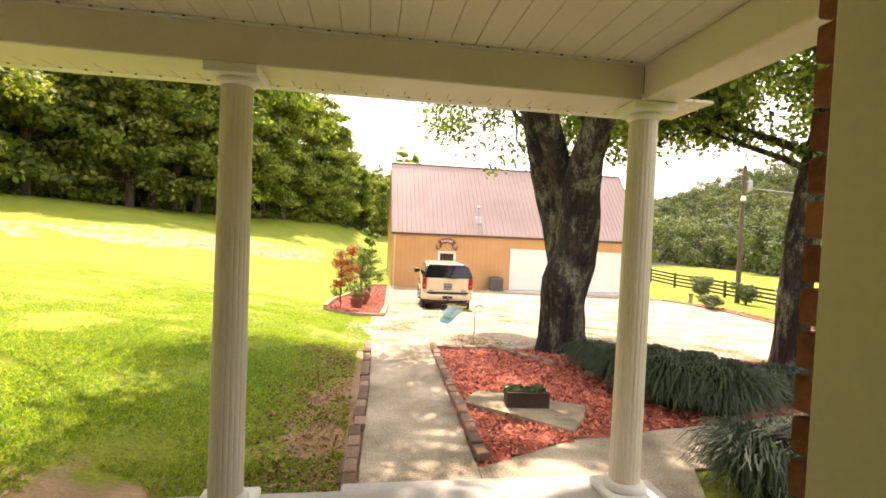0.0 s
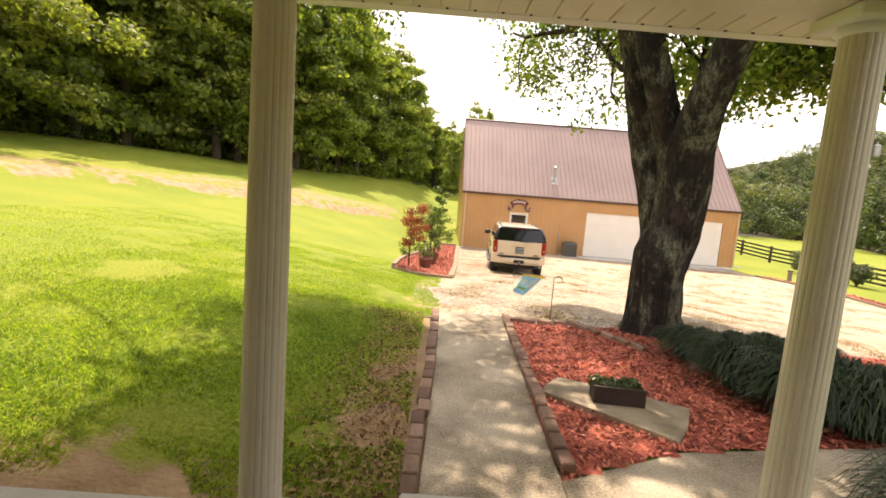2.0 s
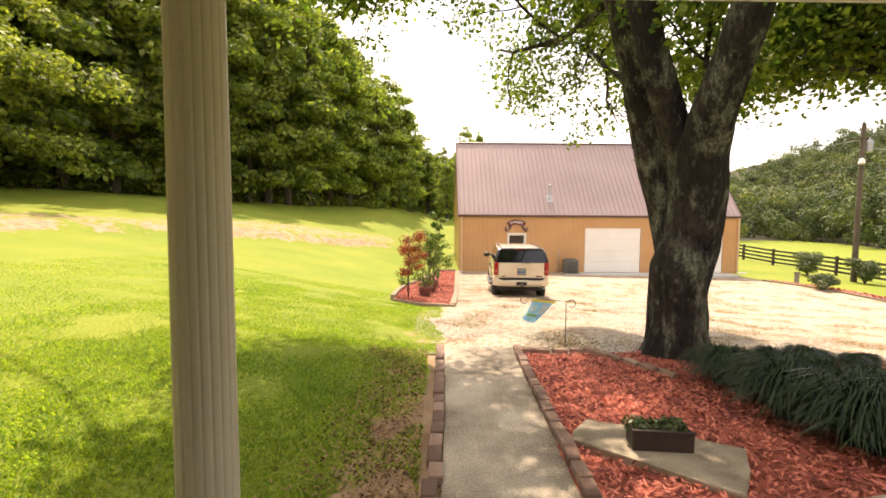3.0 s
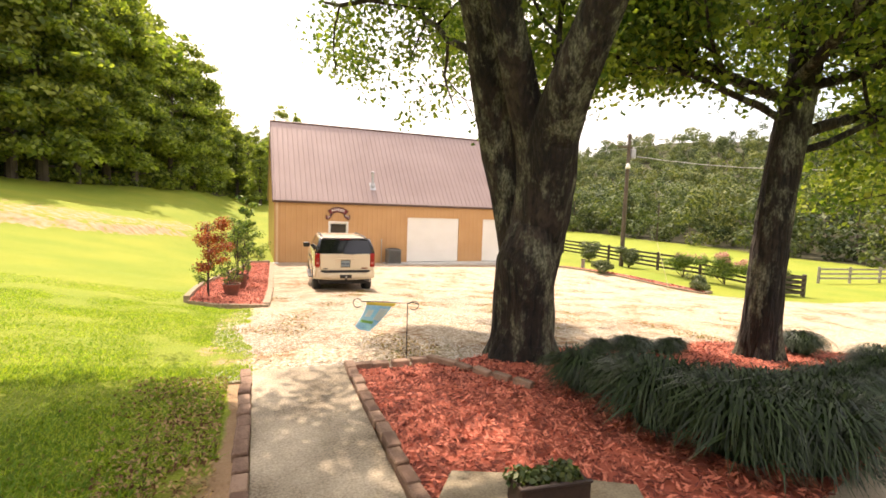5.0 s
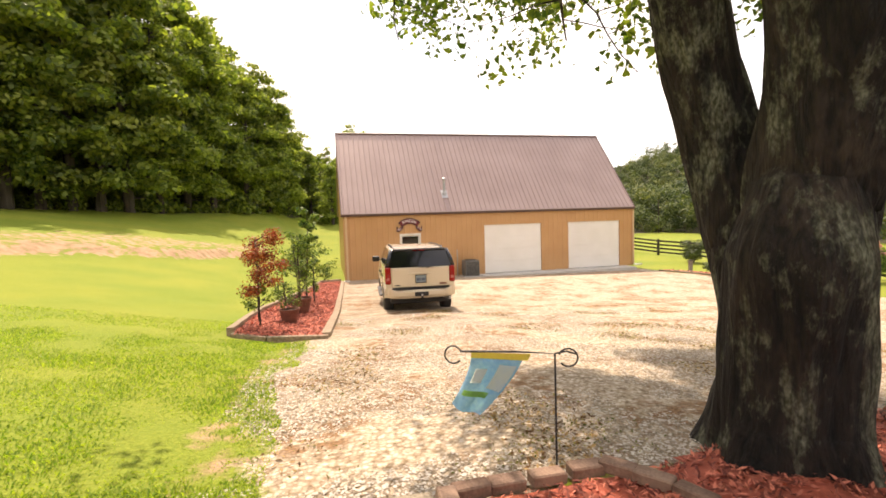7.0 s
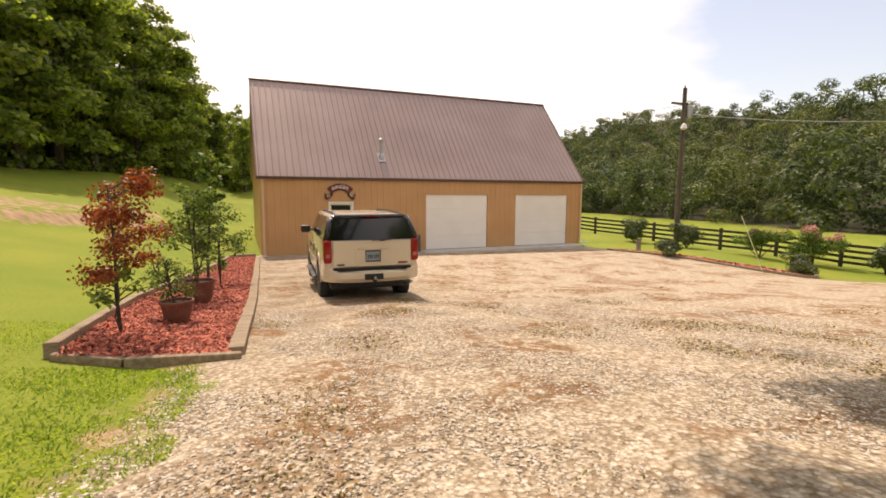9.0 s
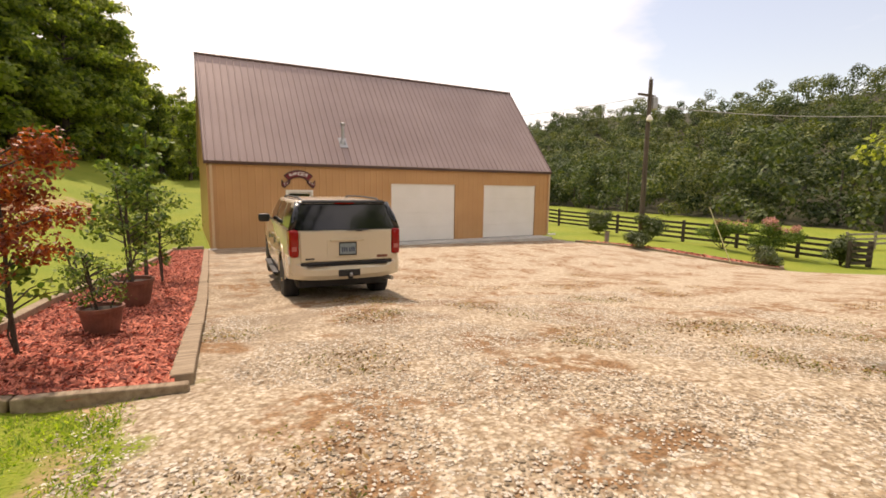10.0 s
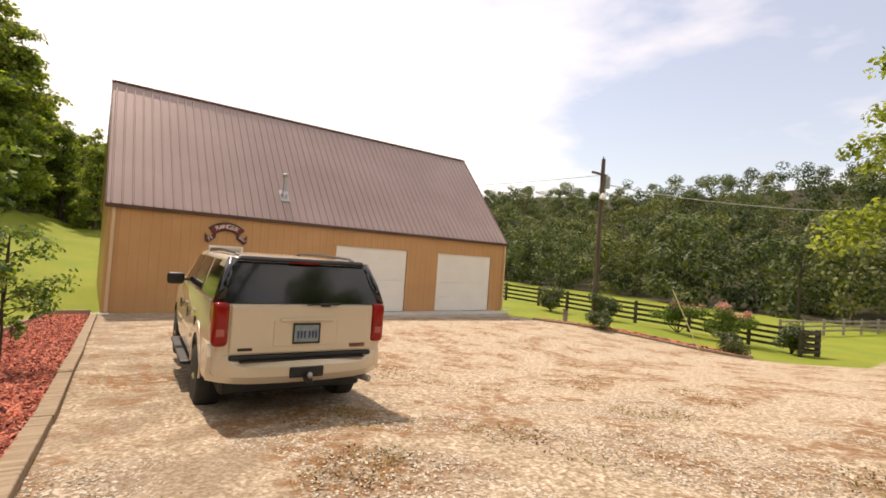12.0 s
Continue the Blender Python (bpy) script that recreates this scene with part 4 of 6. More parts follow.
def forest_tree(seed, height, spread, leaves, size, low=0.22, mat=None, slim=0.0):
    """Trunk, boughs with layered leaf sprays and an uneven outline; returns the thing at the origin."""
    rng = np.random.default_rng(seed)
    ob = thing("forest_tree", 0, 0, 0, "tall leafy woodland tree at the lawn's edge", "tree", "trees along the wood's edge")
    bm = bmesh.new()
    lean = rng.normal(size=2) * 0.5
    pts = [(lean[0] * t * t, lean[1] * t * t, height * 0.9 * t - 0.6) for t in (0, 0.25, 0.5, 0.75, 1)]
    add_tube(bm, pts, [0.34, 0.27, 0.20, 0.12, 0.04], 8)
    part("trunk", bm, FAR_BARK, ob)
    wood, sprays = bmesh.new(), []
    count = 26
    for k in range(count):
        t = low + (0.97 - low) * (k + rng.random()) / count
        a = k * 2.4 + rng.normal() * 0.4
        u = (t - low) / (1 - low)
        reach = spread * (max(0.0, 1 - u) ** 0.55 * (0.62 + 0.38 * min(1, u * 3)) * (1 - slim * u)) * rng.uniform(0.45, 1.25) + 0.5
        root = Vector((lean[0] * t * t, lean[1] * t * t, height * t * 0.93))
        d = Vector((math.cos(a), math.sin(a), 0))
        rise = reach * rng.uniform(0.15, 0.5) * (0.4 + u)
        way = [root + d * reach * q + Vector((0, 0, rise * q - reach * 0.22 * q ** 3)) for q in (0, 0.35, 0.7, 1.0)]
        add_tube(wood, way, [0.09, 0.06, 0.035, 0.012], 5)
        steps = 3 + int(reach * 1.3)
        for j in range(steps):
            q = 0.25 + 0.78 * (j + rng.random()) / steps
            c = root + d * reach * q + Vector((0, 0, rise * q - reach * 0.22 * q ** 3))
            side = d.cross(Vector((0, 0, 1))) * rng.normal() * 0.28 * reach * (1.1 - 0.5 * q)
            c = c + side + Vector((0, 0, rng.normal() * 0.25))
            sprays.append((*c, rng.uniform(0.55, 1.1) * (0.75 + 0.05 * spread)))
    for _ in range(5):
        sprays.append((lean[0] + rng.normal() * 0.4, lean[1] + rng.normal() * 0.4, height * rng.uniform(0.9, 1.0), rng.uniform(0.5, 0.9)))
    part("bough", wood, FAR_BARK, ob)["kind"] = "stuff"
    b = np.array(sprays)
    weight = b[:, 3] ** 2
    pick = rng.choice(len(b), leaves, p=weight / weight.sum())
    d = unit(rng.normal(size=(leaves, 3)))
    r = b[pick, 3:4] * (0.15 + 0.95 * rng.random((leaves, 1)) ** 0.6)
    c = b[pick, :3] + d * r * np.array((1, 1, 0.55))
    c[:, 2] -= 0.25 * ((d[:, 0] ** 2 + d[:, 1] ** 2) * r[:, 0] ** 2)
    nrm = unit(d * 0.8 + rng.normal(size=(leaves, 3)) * 0.6 + np.array((0, 0, 0.6)))
    crown = poly_mesh("crown", leaf_quads(rng, c, nrm, size), 4, mat or FOREST, ob)
    crown["kind"] = "stuff"
    return ob


EDGE_AZ = (-70, -62, -45, -31, -15, -7, 0, 6)
EDGE_DIST = (34, 34, 37, 41, 47, 56, 70, 84)


def wood_spot(az, d):
    return d * math.sin(radians(az)), 1 + d * math.cos(radians(az))


def place_woods():
    rng = np.random.default_rng(11)
    kinds = [forest_tree(20, 17, 5.4, 10500, 0.245, 0.05), forest_tree(21, 16, 4.6, 9500, 0.245, 0.04), forest_tree(22, 20, 6.0, 12000, 0.245, 0.12), forest_tree(23, 12, 3.4, 8000, 0.22, 0.04, None, 0.35),
             forest_tree(24, 18, 5.6, 10500, 0.245, 0.07, WARM_FOREST)]
    # the tall edge of the wood, then lower trees in the gap before the barn: azimuth, extra distance, kind, height
    row = [(az, rng.uniform(-0.5, 2.5), int(rng.choice((0, 1, 2, 4), p=(0.3, 0.2, 0.3, 0.2))), rng.uniform(19, 23)) for az in np.linspace(-66, -17, 25)]
    row += [(az, rng.uniform(4.5, 8), int(rng.choice((0, 1, 2, 4))), rng.uniform(20, 25)) for az in np.linspace(-60, -15, 11)]
    row += [(-14.6, 0, 2, 17.6), (-12.4, 1.5, 0, 18.4), (-11.6, 4, 4, 18.6), (-10.2, 0.5, 1, 16.0), (-8.6, 2, 2, 16.2), (-7.2, 0.5, 0, 14.4), (-6.0, 3, 4, 15.8), (-9.4, 6, 0, 17.5), (-13.2, 7, 2, 20.0), (-5.2, 1.5, 1, 14.4), (-4.6, 3.0, 0, 13.6)]
    row += [(-3.3, 6, 0, 11.2), (-2.4, 8, 3, 10.6), (-1.0, 3, 3, 9.4), (0.3, 4, 1, 9.0), (1.3, -8, 3, 7.8), (2.1, -6, 3, 8.2), (2.9, 2, 0, 10.5), (3.7, -4, 4, 13.2), (4.9, 0, 0, 13.0), (-4.3, 9, 4, 12.0), (0.9, 9, 4, 10.5)]
    own_height = (17, 16, 20, 12, 18)
    used = set()
    for az, extra, i, h in row:
        x, y = wood_spot(az, float(np.interp(az, EDGE_AZ, EDGE_DIST)) + extra)
        m = pose(x, y, gz(x, y), 0, 0, rng.uniform(0, 360)) @ Matrix.Scale(h / own_height[i], 4)
        if i in used:
            copy_thing(kinds[i], m).matrix_basis = m
        else:
            kinds[i].matrix_basis = m
            used.add(i)
    lone = forest_tree(31, 15, 7.2, 24000, 0.17, 0.2, WARM_FOREST)
    tagged(lone, "broad leafy tree standing forward on the lawn", "tree")
    x, y = wood_spot(-44.5, 31)
    lone.matrix_basis = pose(x, y, gz(x, y), 0, 0, 70)
    # brush under the wood's edge
    brush = []
    for az in np.linspace(-66, 3.5, 230):
        d = float(np.interp(az, EDGE_AZ, EDGE_DIST))
        tall = rng.uniform(0.4, 1.3) * (1.0 if az < -16 else 0.6)
        x, y = wood_spot(az + rng.normal() * 0.3, d + rng.uniform(-0.3, 2.4))
        brush.append((x, y, gz(x, y) + tall * 0.5, tall))
    tagged(poly_mesh("wood_edge_brush", blob_leaves(rng, brush, 34000, 0.15, inner=0.2, loose=0.6), 4, FOREST), "low brush and weeds along the wood's edge", "brush", kind="stuff")
    # behind them, and on the far hill, one mass of crowns
    def mass(name, label, places, height, per, size, mat, seed):
        r = np.random.default_rng(seed)
        out, stems = [], bmesh.new()
        for (x, y), h in zip(places, height):
            z = gz(x, y)
            blobs = []
            kind = r.random()
            wide = h * (r.uniform(0.26, 0.36) if kind > 0.2 else 0.2)
            for _ in range(12):
                d = r.normal(size=3)
                d /= np.linalg.norm(d)
                top = 0.5 + 0.5 * d[2]
                o = wide * (1.0 if kind > 0.2 else 1.5 - 1.3 * top)
                blobs.append((x + o * d[0], y + o * d[1], z + h * (0.45 + 0.41 * d[2]), h * r.uniform(0.10, 0.17)))
            out.append(blob_leaves(r, blobs, per, size * h / 12, inner=0.7, loose=0.35))
            if len(out) % 3 == 0:
                add_tube(stems, [(x, y, z - 0.3), (x, y, z + h * 0.6)], [0.2, 0.1], 5)
        ob = poly_mesh(name, np.concatenate(out), 4, mat)
        tagged(ob, label, "woods", kind="stuff")
        st = link_bm(stems, "woodland_stems", FAR_BARK, ob)
        st["kind"] = "stuff"

    back = []
    for _ in range(120):
        az = rng.uniform(-70, 6)
        d = float(np.interp(az, (-70, -45, -31, -15, -7, 0, 6), (34, 37, 41, 47, 56, 70, 84))) + rng.uniform(6, 34)
        back.append((d * math.sin(radians(az)), 1 + d * math.cos(radians(az))))
    mass("woods_behind_lawn", "dense dark green woods behind the lawn", back, [rng.uniform(16, 22) if x < -14 else rng.uniform(6, 8.5) for x, y in back], 1300, 0.40, FOREST, 5)
    hill = []
    for row in range(11):
        e = row * 9
        y = -15.0
        while y < 230:
            x = 62 + 0.2 * (y - 20) + e + rng.uniform(-4, 4)
            yy = y + rng.uniform(-3, 3)
            hill.append((x, yy))
            y += 4.6 + row * 0.35
    for row in range(9):
        x = -10.0
        while x < 110:
            hill.append((x + rng.uniform(-3, 3), 100 + row * 13 + rng.uniform(-4, 4)))
            x += 8
    sort = rng.choice(3, len(hill), p=(0.34, 0.40, 0.26))
    tall = rng.uniform(9.0, 13.5, len(hill))
    for k, word in enumerate(("yellow-green broadleaf", "green broadleaf", "dark green")):
        chosen = [i for i in range(len(hill)) if sort[i] == k]
        mass("wooded_hill", "slope of " + word + " trees beyond the field", [hill[i] for i in chosen], [tall[i] for i in chosen], 1000, 0.37, FAR_FOREST[k], 6 + k)


def side_tree():
    ob = forest_tree(77, 19, 5.6, 24000, 0.17, 0.3)
    tagged(ob, "yellow-green leafy tree beyond the drive", "tree")
    ob["group"] = "trees past the drive"
    ob.name = "drive_tree"
    ob.matrix_basis = pose(29.0, 14.6, gz(29.0, 14.6), 0, 0, 40)
    for c in ob.children:
        if c.name.startswith("crown"):
            c.data.materials[0] = WARM_FOREST


place_woods()
side_tree()

# ---- sport utility vehicle ----


def side_prism(outline, half, bevel, mat_shape=None):
    """A side view outline of (y, z) made solid across x, its edges rounded."""
    bm = bmesh.new()
    a, b = [bm.verts.new((-half, y, z)) for y, z in outline], [bm.verts.new((half, y, z)) for y, z in outline]
    n = len(outline)
    caps = [bm.faces.new(a), bm.faces.new(b[::-1])]
    for k in range(n):
        bm.faces.new((a[k], b[k], b[(k + 1) % n], a[(k + 1) % n]))
    bmesh.ops.bevel(bm, geom=list({e for f in caps for e in f.edges}), offset=bevel, segments=3, affect="EDGES", profile=0.5)
    if mat_shape:
        for v in bm.verts:
            v.co = mat_shape(v.co)
    return bm


def arch(cy, r, n=9):
    return [(cy + r * math.cos(math.pi * k / n), 0.42 + r * math.sin(math.pi * k / n)) for k in range(n + 1)]


def quad_panel(points, thick, bevel=0.0):
    """A flat panel through points, given a small thickness along its normal."""
    bm = bmesh.new()
    p = [Vector(q) for q in points]
    nrm = (p[1] - p[0]).cross(p[2] - p[0]).normalized() * thick
    a, b = [bm.verts.new(q) for q in p], [bm.verts.new(q + nrm) for q in p]
    n = len(p)
    bm.faces.new(a[::-1])
    bm.faces.new(b)
    for k in range(n):
        bm.faces.new((a[k], a[(k + 1) % n], b[(k + 1) % n], b[k]))
    if bevel:
        bmesh.ops.bevel(bm, geom=list(bm.edges), offset=bevel, segments=2, affect="EDGES", profile=0.5)
    return bm


def wheel(car, x, y, outer):
    w = part("wheel", lathe([(0.25, -0.13), (0.37, -0.135), (0.405, -0.10), (0.415, 0), (0.405, 0.10), (0.37, 0.135), (0.25, 0.13)], 32, axis="x"), RUBBER, car, "black all-season tyre", smooth=True)
    w.location = (x, y, 0.415)
    s = 1 if outer else -1
    rim = lathe([(0.26, 0.06 * s), (0.255, 0.125 * s), (0.235, 0.13 * s), (0.22, 0.07 * s), (0.05, 0.06 * s)], 28, axis="x")
    part("rim", rim, GREY_METAL, w, "silver alloy rim", smooth=True)
    bm = bmesh.new()
    for k in range(6):
        a = k * math.pi / 3
        c, d = math.cos(a), math.sin(a)
        add_tube(bm, [(0.10 * s, 0.04 * c, 0.04 * d), (0.105 * s, 0.235 * c, 0.235 * d)], [0.032, 0.026], 6)
    bmesh.ops.create_uvsphere(bm, u_segments=10, v_segments=6, radius=0.055, matrix=Matrix.Translation((0.10 * s, 0, 0)))
    part("spokes", bm, CHROME, w)["label"] = "six-spoke silver wheel face"


def build_car(x, y, rz):
    car = thing("sport_utility_vehicle", x, y, gz(x, y + 2.8) + 0.0, "champagne beige large sport utility vehicle with dark glass", "car", rz=rz)
    RY, FY = 1.16, 4.46

    def shape(c):
        zt = c.z
        fx = 1.0 - 0.05 * max(0, (0.62 - zt) / 0.3) - 0.045 * max(0.0, (zt - 0.95) / 0.25)
        rear = max(0.0, (0.65 - c.y) / 0.65)
        front = max(0.0, (c.y - 4.7) / 0.9)
        return Vector((c.x * fx * (1 - 0.05 * rear ** 2 - 0.16 * front ** 2), c.y, c.z))

    outline = [(0.03, 0.56), (0.03, 1.2), (4.15, 1.2), (5.2, 1.14), (5.5, 1.02), (5.58, 0.6), (5.5, 0.42)]
    outline += arch(FY, 0.45)[0:] + [(FY - 0.47, 0.42), (RY + 0.47, 0.42)] + arch(RY, 0.45) + [(RY - 0.55, 0.50)]
    part("body", side_prism(outline, 1.0, 0.05, shape), PAINT, car, smooth="angle")
    part("wheel_well", box(-0.72, RY - 0.52, 0.43, 0.72, RY + 0.52, 0.94), BLACK, car)
    part("wheel_well", box(-0.72, FY - 0.52, 0.43, 0.72, FY + 0.52, 0.94), BLACK, car)
    part("underbody", box(-0.82, 0.3, 0.28, 0.82, 5.3, 0.45, 0.03), BLACK, car)

    # cabin: four corners below, four above, rounded
    lo, hi, zl, zh = 0.945, 0.775, 1.19, 1.86
    bm = bmesh.new()
    ring = [[(-lo, 0.05, zl), (lo, 0.05, zl), (lo, 4.15, zl), (-lo, 4.15, zl)], [(-hi - 0.02, 0.30, zh - 0.03), (hi + 0.02, 0.30, zh - 0.03), (hi, 3.15, zh - 0.02), (-hi, 3.15, zh - 0.02)]]
    v = [[bm.verts.new(p) for p in r] for r in ring]
    bm.faces.new(v[0][::-1])
    bm.faces.new(v[1])
    for k in range(4):
        bm.faces.new((v[0][k], v[0][(k + 1) % 4], v[1][(k + 1) % 4], v[1][k]))
    bmesh.ops.bevel(bm, geom=list(bm.edges), offset=0.085, segments=4, affect="EDGES", profile=0.5)
    part("cabin", bm, PAINT, car, smooth="angle")

    def lerp_side(s, yy, t):
        """On the cabin's side: s is the side, t from belt to roof."""
        return (s * (lo + (hi - lo) * t + 0.004), yy, zl + (zh - 0.02 - zl) * t)

    def rear_pt(xx, t, off=-0.006):
        return (xx * (1 - t) * lo + xx * t * hi, 0.05 + 0.25 * t + off, zl + (zh - 0.03 - zl) * t)

    part("rear_window", quad_panel([rear_pt(-0.95, 0.02), rear_pt(0.95, 0.02), rear_pt(0.94, 0.90), rear_pt(-0.94, 0.90)], 0.012, 0.005), CAR_GLASS, car, "dark privacy rear glass")
    part("spoiler", quad_panel([rear_pt(-0.95, 0.90, -0.03), rear_pt(0.95, 0.90, -0.03), rear_pt(0.93, 0.99, -0.015), rear_pt(-0.93, 0.99, -0.015)], 0.05, 0.015), BLACK, car)
    part("brake_light", box(-0.17, 0.215, 1.765, 0.17, 0.235, 1.79, 0.004), RED_LENS, car)
    for s in (-1, 1):
        for y0, y1, y2, y3 in ((0.34, 1.38, 1.38, 0.44), (1.50, 2.42, 2.38, 1.50), (2.52, 3.55, 3.10, 2.50)):
            pts = [lerp_side(s, y0, 0.06), lerp_side(s, y1, 0.06), lerp_side(s, y2, 0.86), lerp_side(s, y3, 0.86)]
            part("side_window", quad_panel(pts if s > 0 else pts[::-1], 0.008), CAR_GLASS, car)
        part("corner_pillar", quad_panel([lerp_side(s, 0.10, 0.02), lerp_side(s, 0.34, 0.04), lerp_side(s, 0.44, 0.88), lerp_side(s, 0.33, 0.88)][::s], 0.009), CAR_GLASS, car)
        part("corner_post", tube([(s * 0.925, 0.085, 1.20), (s * 0.86, 0.17, 1.48), (s * 0.775, 0.315, 1.79)], [0.06, 0.062, 0.058], 10), CAR_GLASS, car, smooth=True)
        for wy in (RY, FY):
            wheel(car, s * 0.855, wy, s > 0)
        # tail lamp wraps the corner
        lamp = part("tail_lamp", box(s * 0.89 - 0.085, -0.02, 0.84, s * 0.89 + 0.072, 0.30, 1.225, 0.045, 4), RED_LENS, car, "red tail lamp", smooth="angle")
        part("reverse_lens", box(s * 0.89 - 0.05, -0.026, 0.93, s * 0.89 + 0.03, -0.018, 0.99, 0.002), BRAKE_CLEAR, lamp)
        mirror = part("wing_mirror", box(s * 1.10 - 0.13, 3.40, 1.14, s * 1.10 + 0.12, 3.54, 1.34, 0.05, 3), BLACK, car, smooth=True)
        part("mirror_arm", tube([(s * 0.92, 3.5, 1.2), (s * 1.02, 3.47, 1.22)], [0.022, 0.02], 6), BLACK, mirror)
        part("roof_rail", tube([(s * 0.70, 0.50, 1.83), (s * 0.70, 0.62, 1.868), (s * 0.70, 1.8, 1.888), (s * 0.69, 2.85, 1.868), (s * 0.68, 3.0, 1.83)], [0.022] * 5, 6), BLACK, car)
        part("side_step", box(s * 0.99 - 0.10, 1.85, 0.30, s * 0.99 + 0.08, 3.78, 0.355, 0.02, 2), BLACK, car)
        for hy in (1.62, 2.62):
            part("door_handle", box(s * 0.985 - 0.02, hy, 0.97, s * 0.985 + 0.022, hy + 0.18, 0.995, 0.008), PAINT, car)
        for sy in (1.46, 2.47, 3.62):
            part("door_seam", box(s * 0.99 - 0.01, sy, 0.64, s * 0.99 + 0.0105, sy + 0.006, 0.94), BLACK, car)
        part("side_moulding", box(s * 0.995 - 0.02, 1.75, 0.66, s * 0.995 + 0.018, 3.85, 0.72, 0.008), PAINT, car)
        part("wheel_arch_lip", tube([(s * 0.985, RY + 0.50 * math.cos(a), 0.42 + 0.50 * math.sin(a)) for a in np.linspace(0, math.pi, 13)], [0.014] * 13, 6), PAINT, car)
        part("headlamp", box(s * 0.76 - 0.1, 5.36, 0.8, s * 0.76 + 0.1, 5.47, 1.02, 0.03), CHROME, car)
    part("windscreen", quad_panel([(0.86, 4.10, 1.23), (-0.86, 4.10, 1.23), (-0.68, 3.24, 1.77), (0.68, 3.24, 1.77)], 0.03), CAR_GLASS, car)
    # tailgate
    gate = part("tailgate", box(-0.80, -0.012, 0.765, 0.80, 0.06, 1.195, 0.02, 2), PAINT, car)
    part("plate_recess", box(-0.36, -0.018, 0.83, 0.36, -0.011, 1.06, 0.006), PAINT, gate)
    part("plate_ledge", box(-0.30, -0.045, 1.05, 0.30, -0.012, 1.085, 0.012, 2), PAINT, gate)
    plate = part("license_plate", box(-0.155, -0.030, 0.865, 0.155, -0.020, 1.02, 0.004), PLATE, gate, "pale blue plate in a dark frame")
    for b in (box(-0.17, -0.036, 0.85, 0.17, -0.020, 0.866), box(-0.17, -0.036, 1.02, 0.17, -0.020, 1.036), box(-0.17, -0.036, 0.866, -0.155, -0.020, 1.02), box(0.155, -0.036, 0.866, 0.17, -0.020, 1.02)):
        part("plate_frame", b, BLACK, plate)
    plate.scale = (0.9, 1.0, 1.0)
    for k in range(6):
        x0 = -0.12 + k * 0.042 + (0.016 if k > 2 else 0)
        part("plate_mark", box(x0, -0.0335, 0.90, x0 + 0.026, -0.0305, 0.965), PLATE_INK, plate)
    part("badge", box(0.52, -0.017, 0.80, 0.72, -0.0125, 0.838, 0.002), TERRACOTTA, gate)
    part("badge", box(-0.72, -0.017, 0.80, -0.57, -0.0125, 0.825, 0.002), BLACK, gate)
    part("gate_strip", box(-0.80, -0.03, 0.70, 0.80, 0.03, 0.76, 0.012), BLACK, car)
    wiper = part("wiper", tube([(0.36, -0.02, 1.215), (0.12, -0.03, 1.21), (-0.02, -0.03, 1.20)], [0.018, 0.013, 0.008], 6), BLACK, gate)
    part("wiper_boss", box(0.14, -0.05, 1.185, 0.26, 0.0, 1.225, 0.012), BLACK, wiper)
    # bumper, curved in plan
    bm = bmesh.new()
    cols = []
    for k in range(25):
        u = -1 + 2 * k / 24
        edge = min(1.0, max(0.0, (abs(u) - 0.72) / 0.16))
        yb = -0.13 + 0.10 * u * u + 0.16 * abs(u) ** 8
        xx = u * 0.97 if abs(u) < 0.99 else u * 0.985
        back = 0.10 + 0.55 * max(0, abs(u) - 0.8) / 0.2
        top = 0.69 + 0.145 * edge
        low = 0.485 + 0.02 * abs(u) ** 4
        cols.append([bm.verts.new((xx, yy, zz)) for yy, zz in ((back, top), (yb + 0.05 + 0.05 * edge, top), (yb, top - 0.05 - 0.05 * edge), (yb, low + 0.07), (yb + 0.05, low), (back, low))])
    for c0, c1 in zip(cols, cols[1:]):
        for j in range(6):
            bm.faces.new((c0[j], c1[j], c1[(j + 1) % 6], c0[(j + 1) % 6]))
    bm.faces.new(cols[0])
    bm.faces.new(cols[-1][::-1])
    bumper = part("bumper", bm, PAINT, car, smooth="angle")
    part("bumper_step", box(-0.70, -0.085, 0.688, 0.70, 0.05, 0.700), BLACK, bumper)
    part("hitch_opening", box(-0.19, -0.142, 0.535, 0.19, -0.10, 0.635, 0.01), BLACK, bumper)
    hitch = part("tow_hitch", box(-0.03, -0.27, 0.50, 0.03, -0.10, 0.55, 0.008), BLACK, car)
    bm = bmesh.new()
    bmesh.ops.create_uvsphere(bm, u_segments=12, v_segments=8, radius=0.03, matrix=Matrix.Translation((0, -0.25, 0.575)))
    part("hitch_ball", bm, GREY_METAL, hitch, smooth=True)
    part("exhaust_pipe", tube([(0.66, 0.5, 0.44), (0.76, 0.02, 0.455), (0.80, -0.05, 0.45)], [0.032, 0.032, 0.034], 10), GREY_METAL, car)
    # the body sits high on its wheels, with a high belt line
    for ob in list(car.children):
        if not ob.name.startswith("wheel") or ob.name.startswith("wheel_"):
            for mesh_ob in [ob] + list(ob.children_recursive):
                for vert in mesh_ob.data.vertices:
                    vert.co.z = float(np.interp(vert.co.z, (0.28, 0.42, 0.695, 0.755, 1.2, 1.86, 2.0), (0.38, 0.50, 0.825, 0.87, 1.42, 1.945, 2.06)))
    car.scale = (0.965, 0.965, 0.965)
    return car


build_car(2.93, 17.55, -4.0)

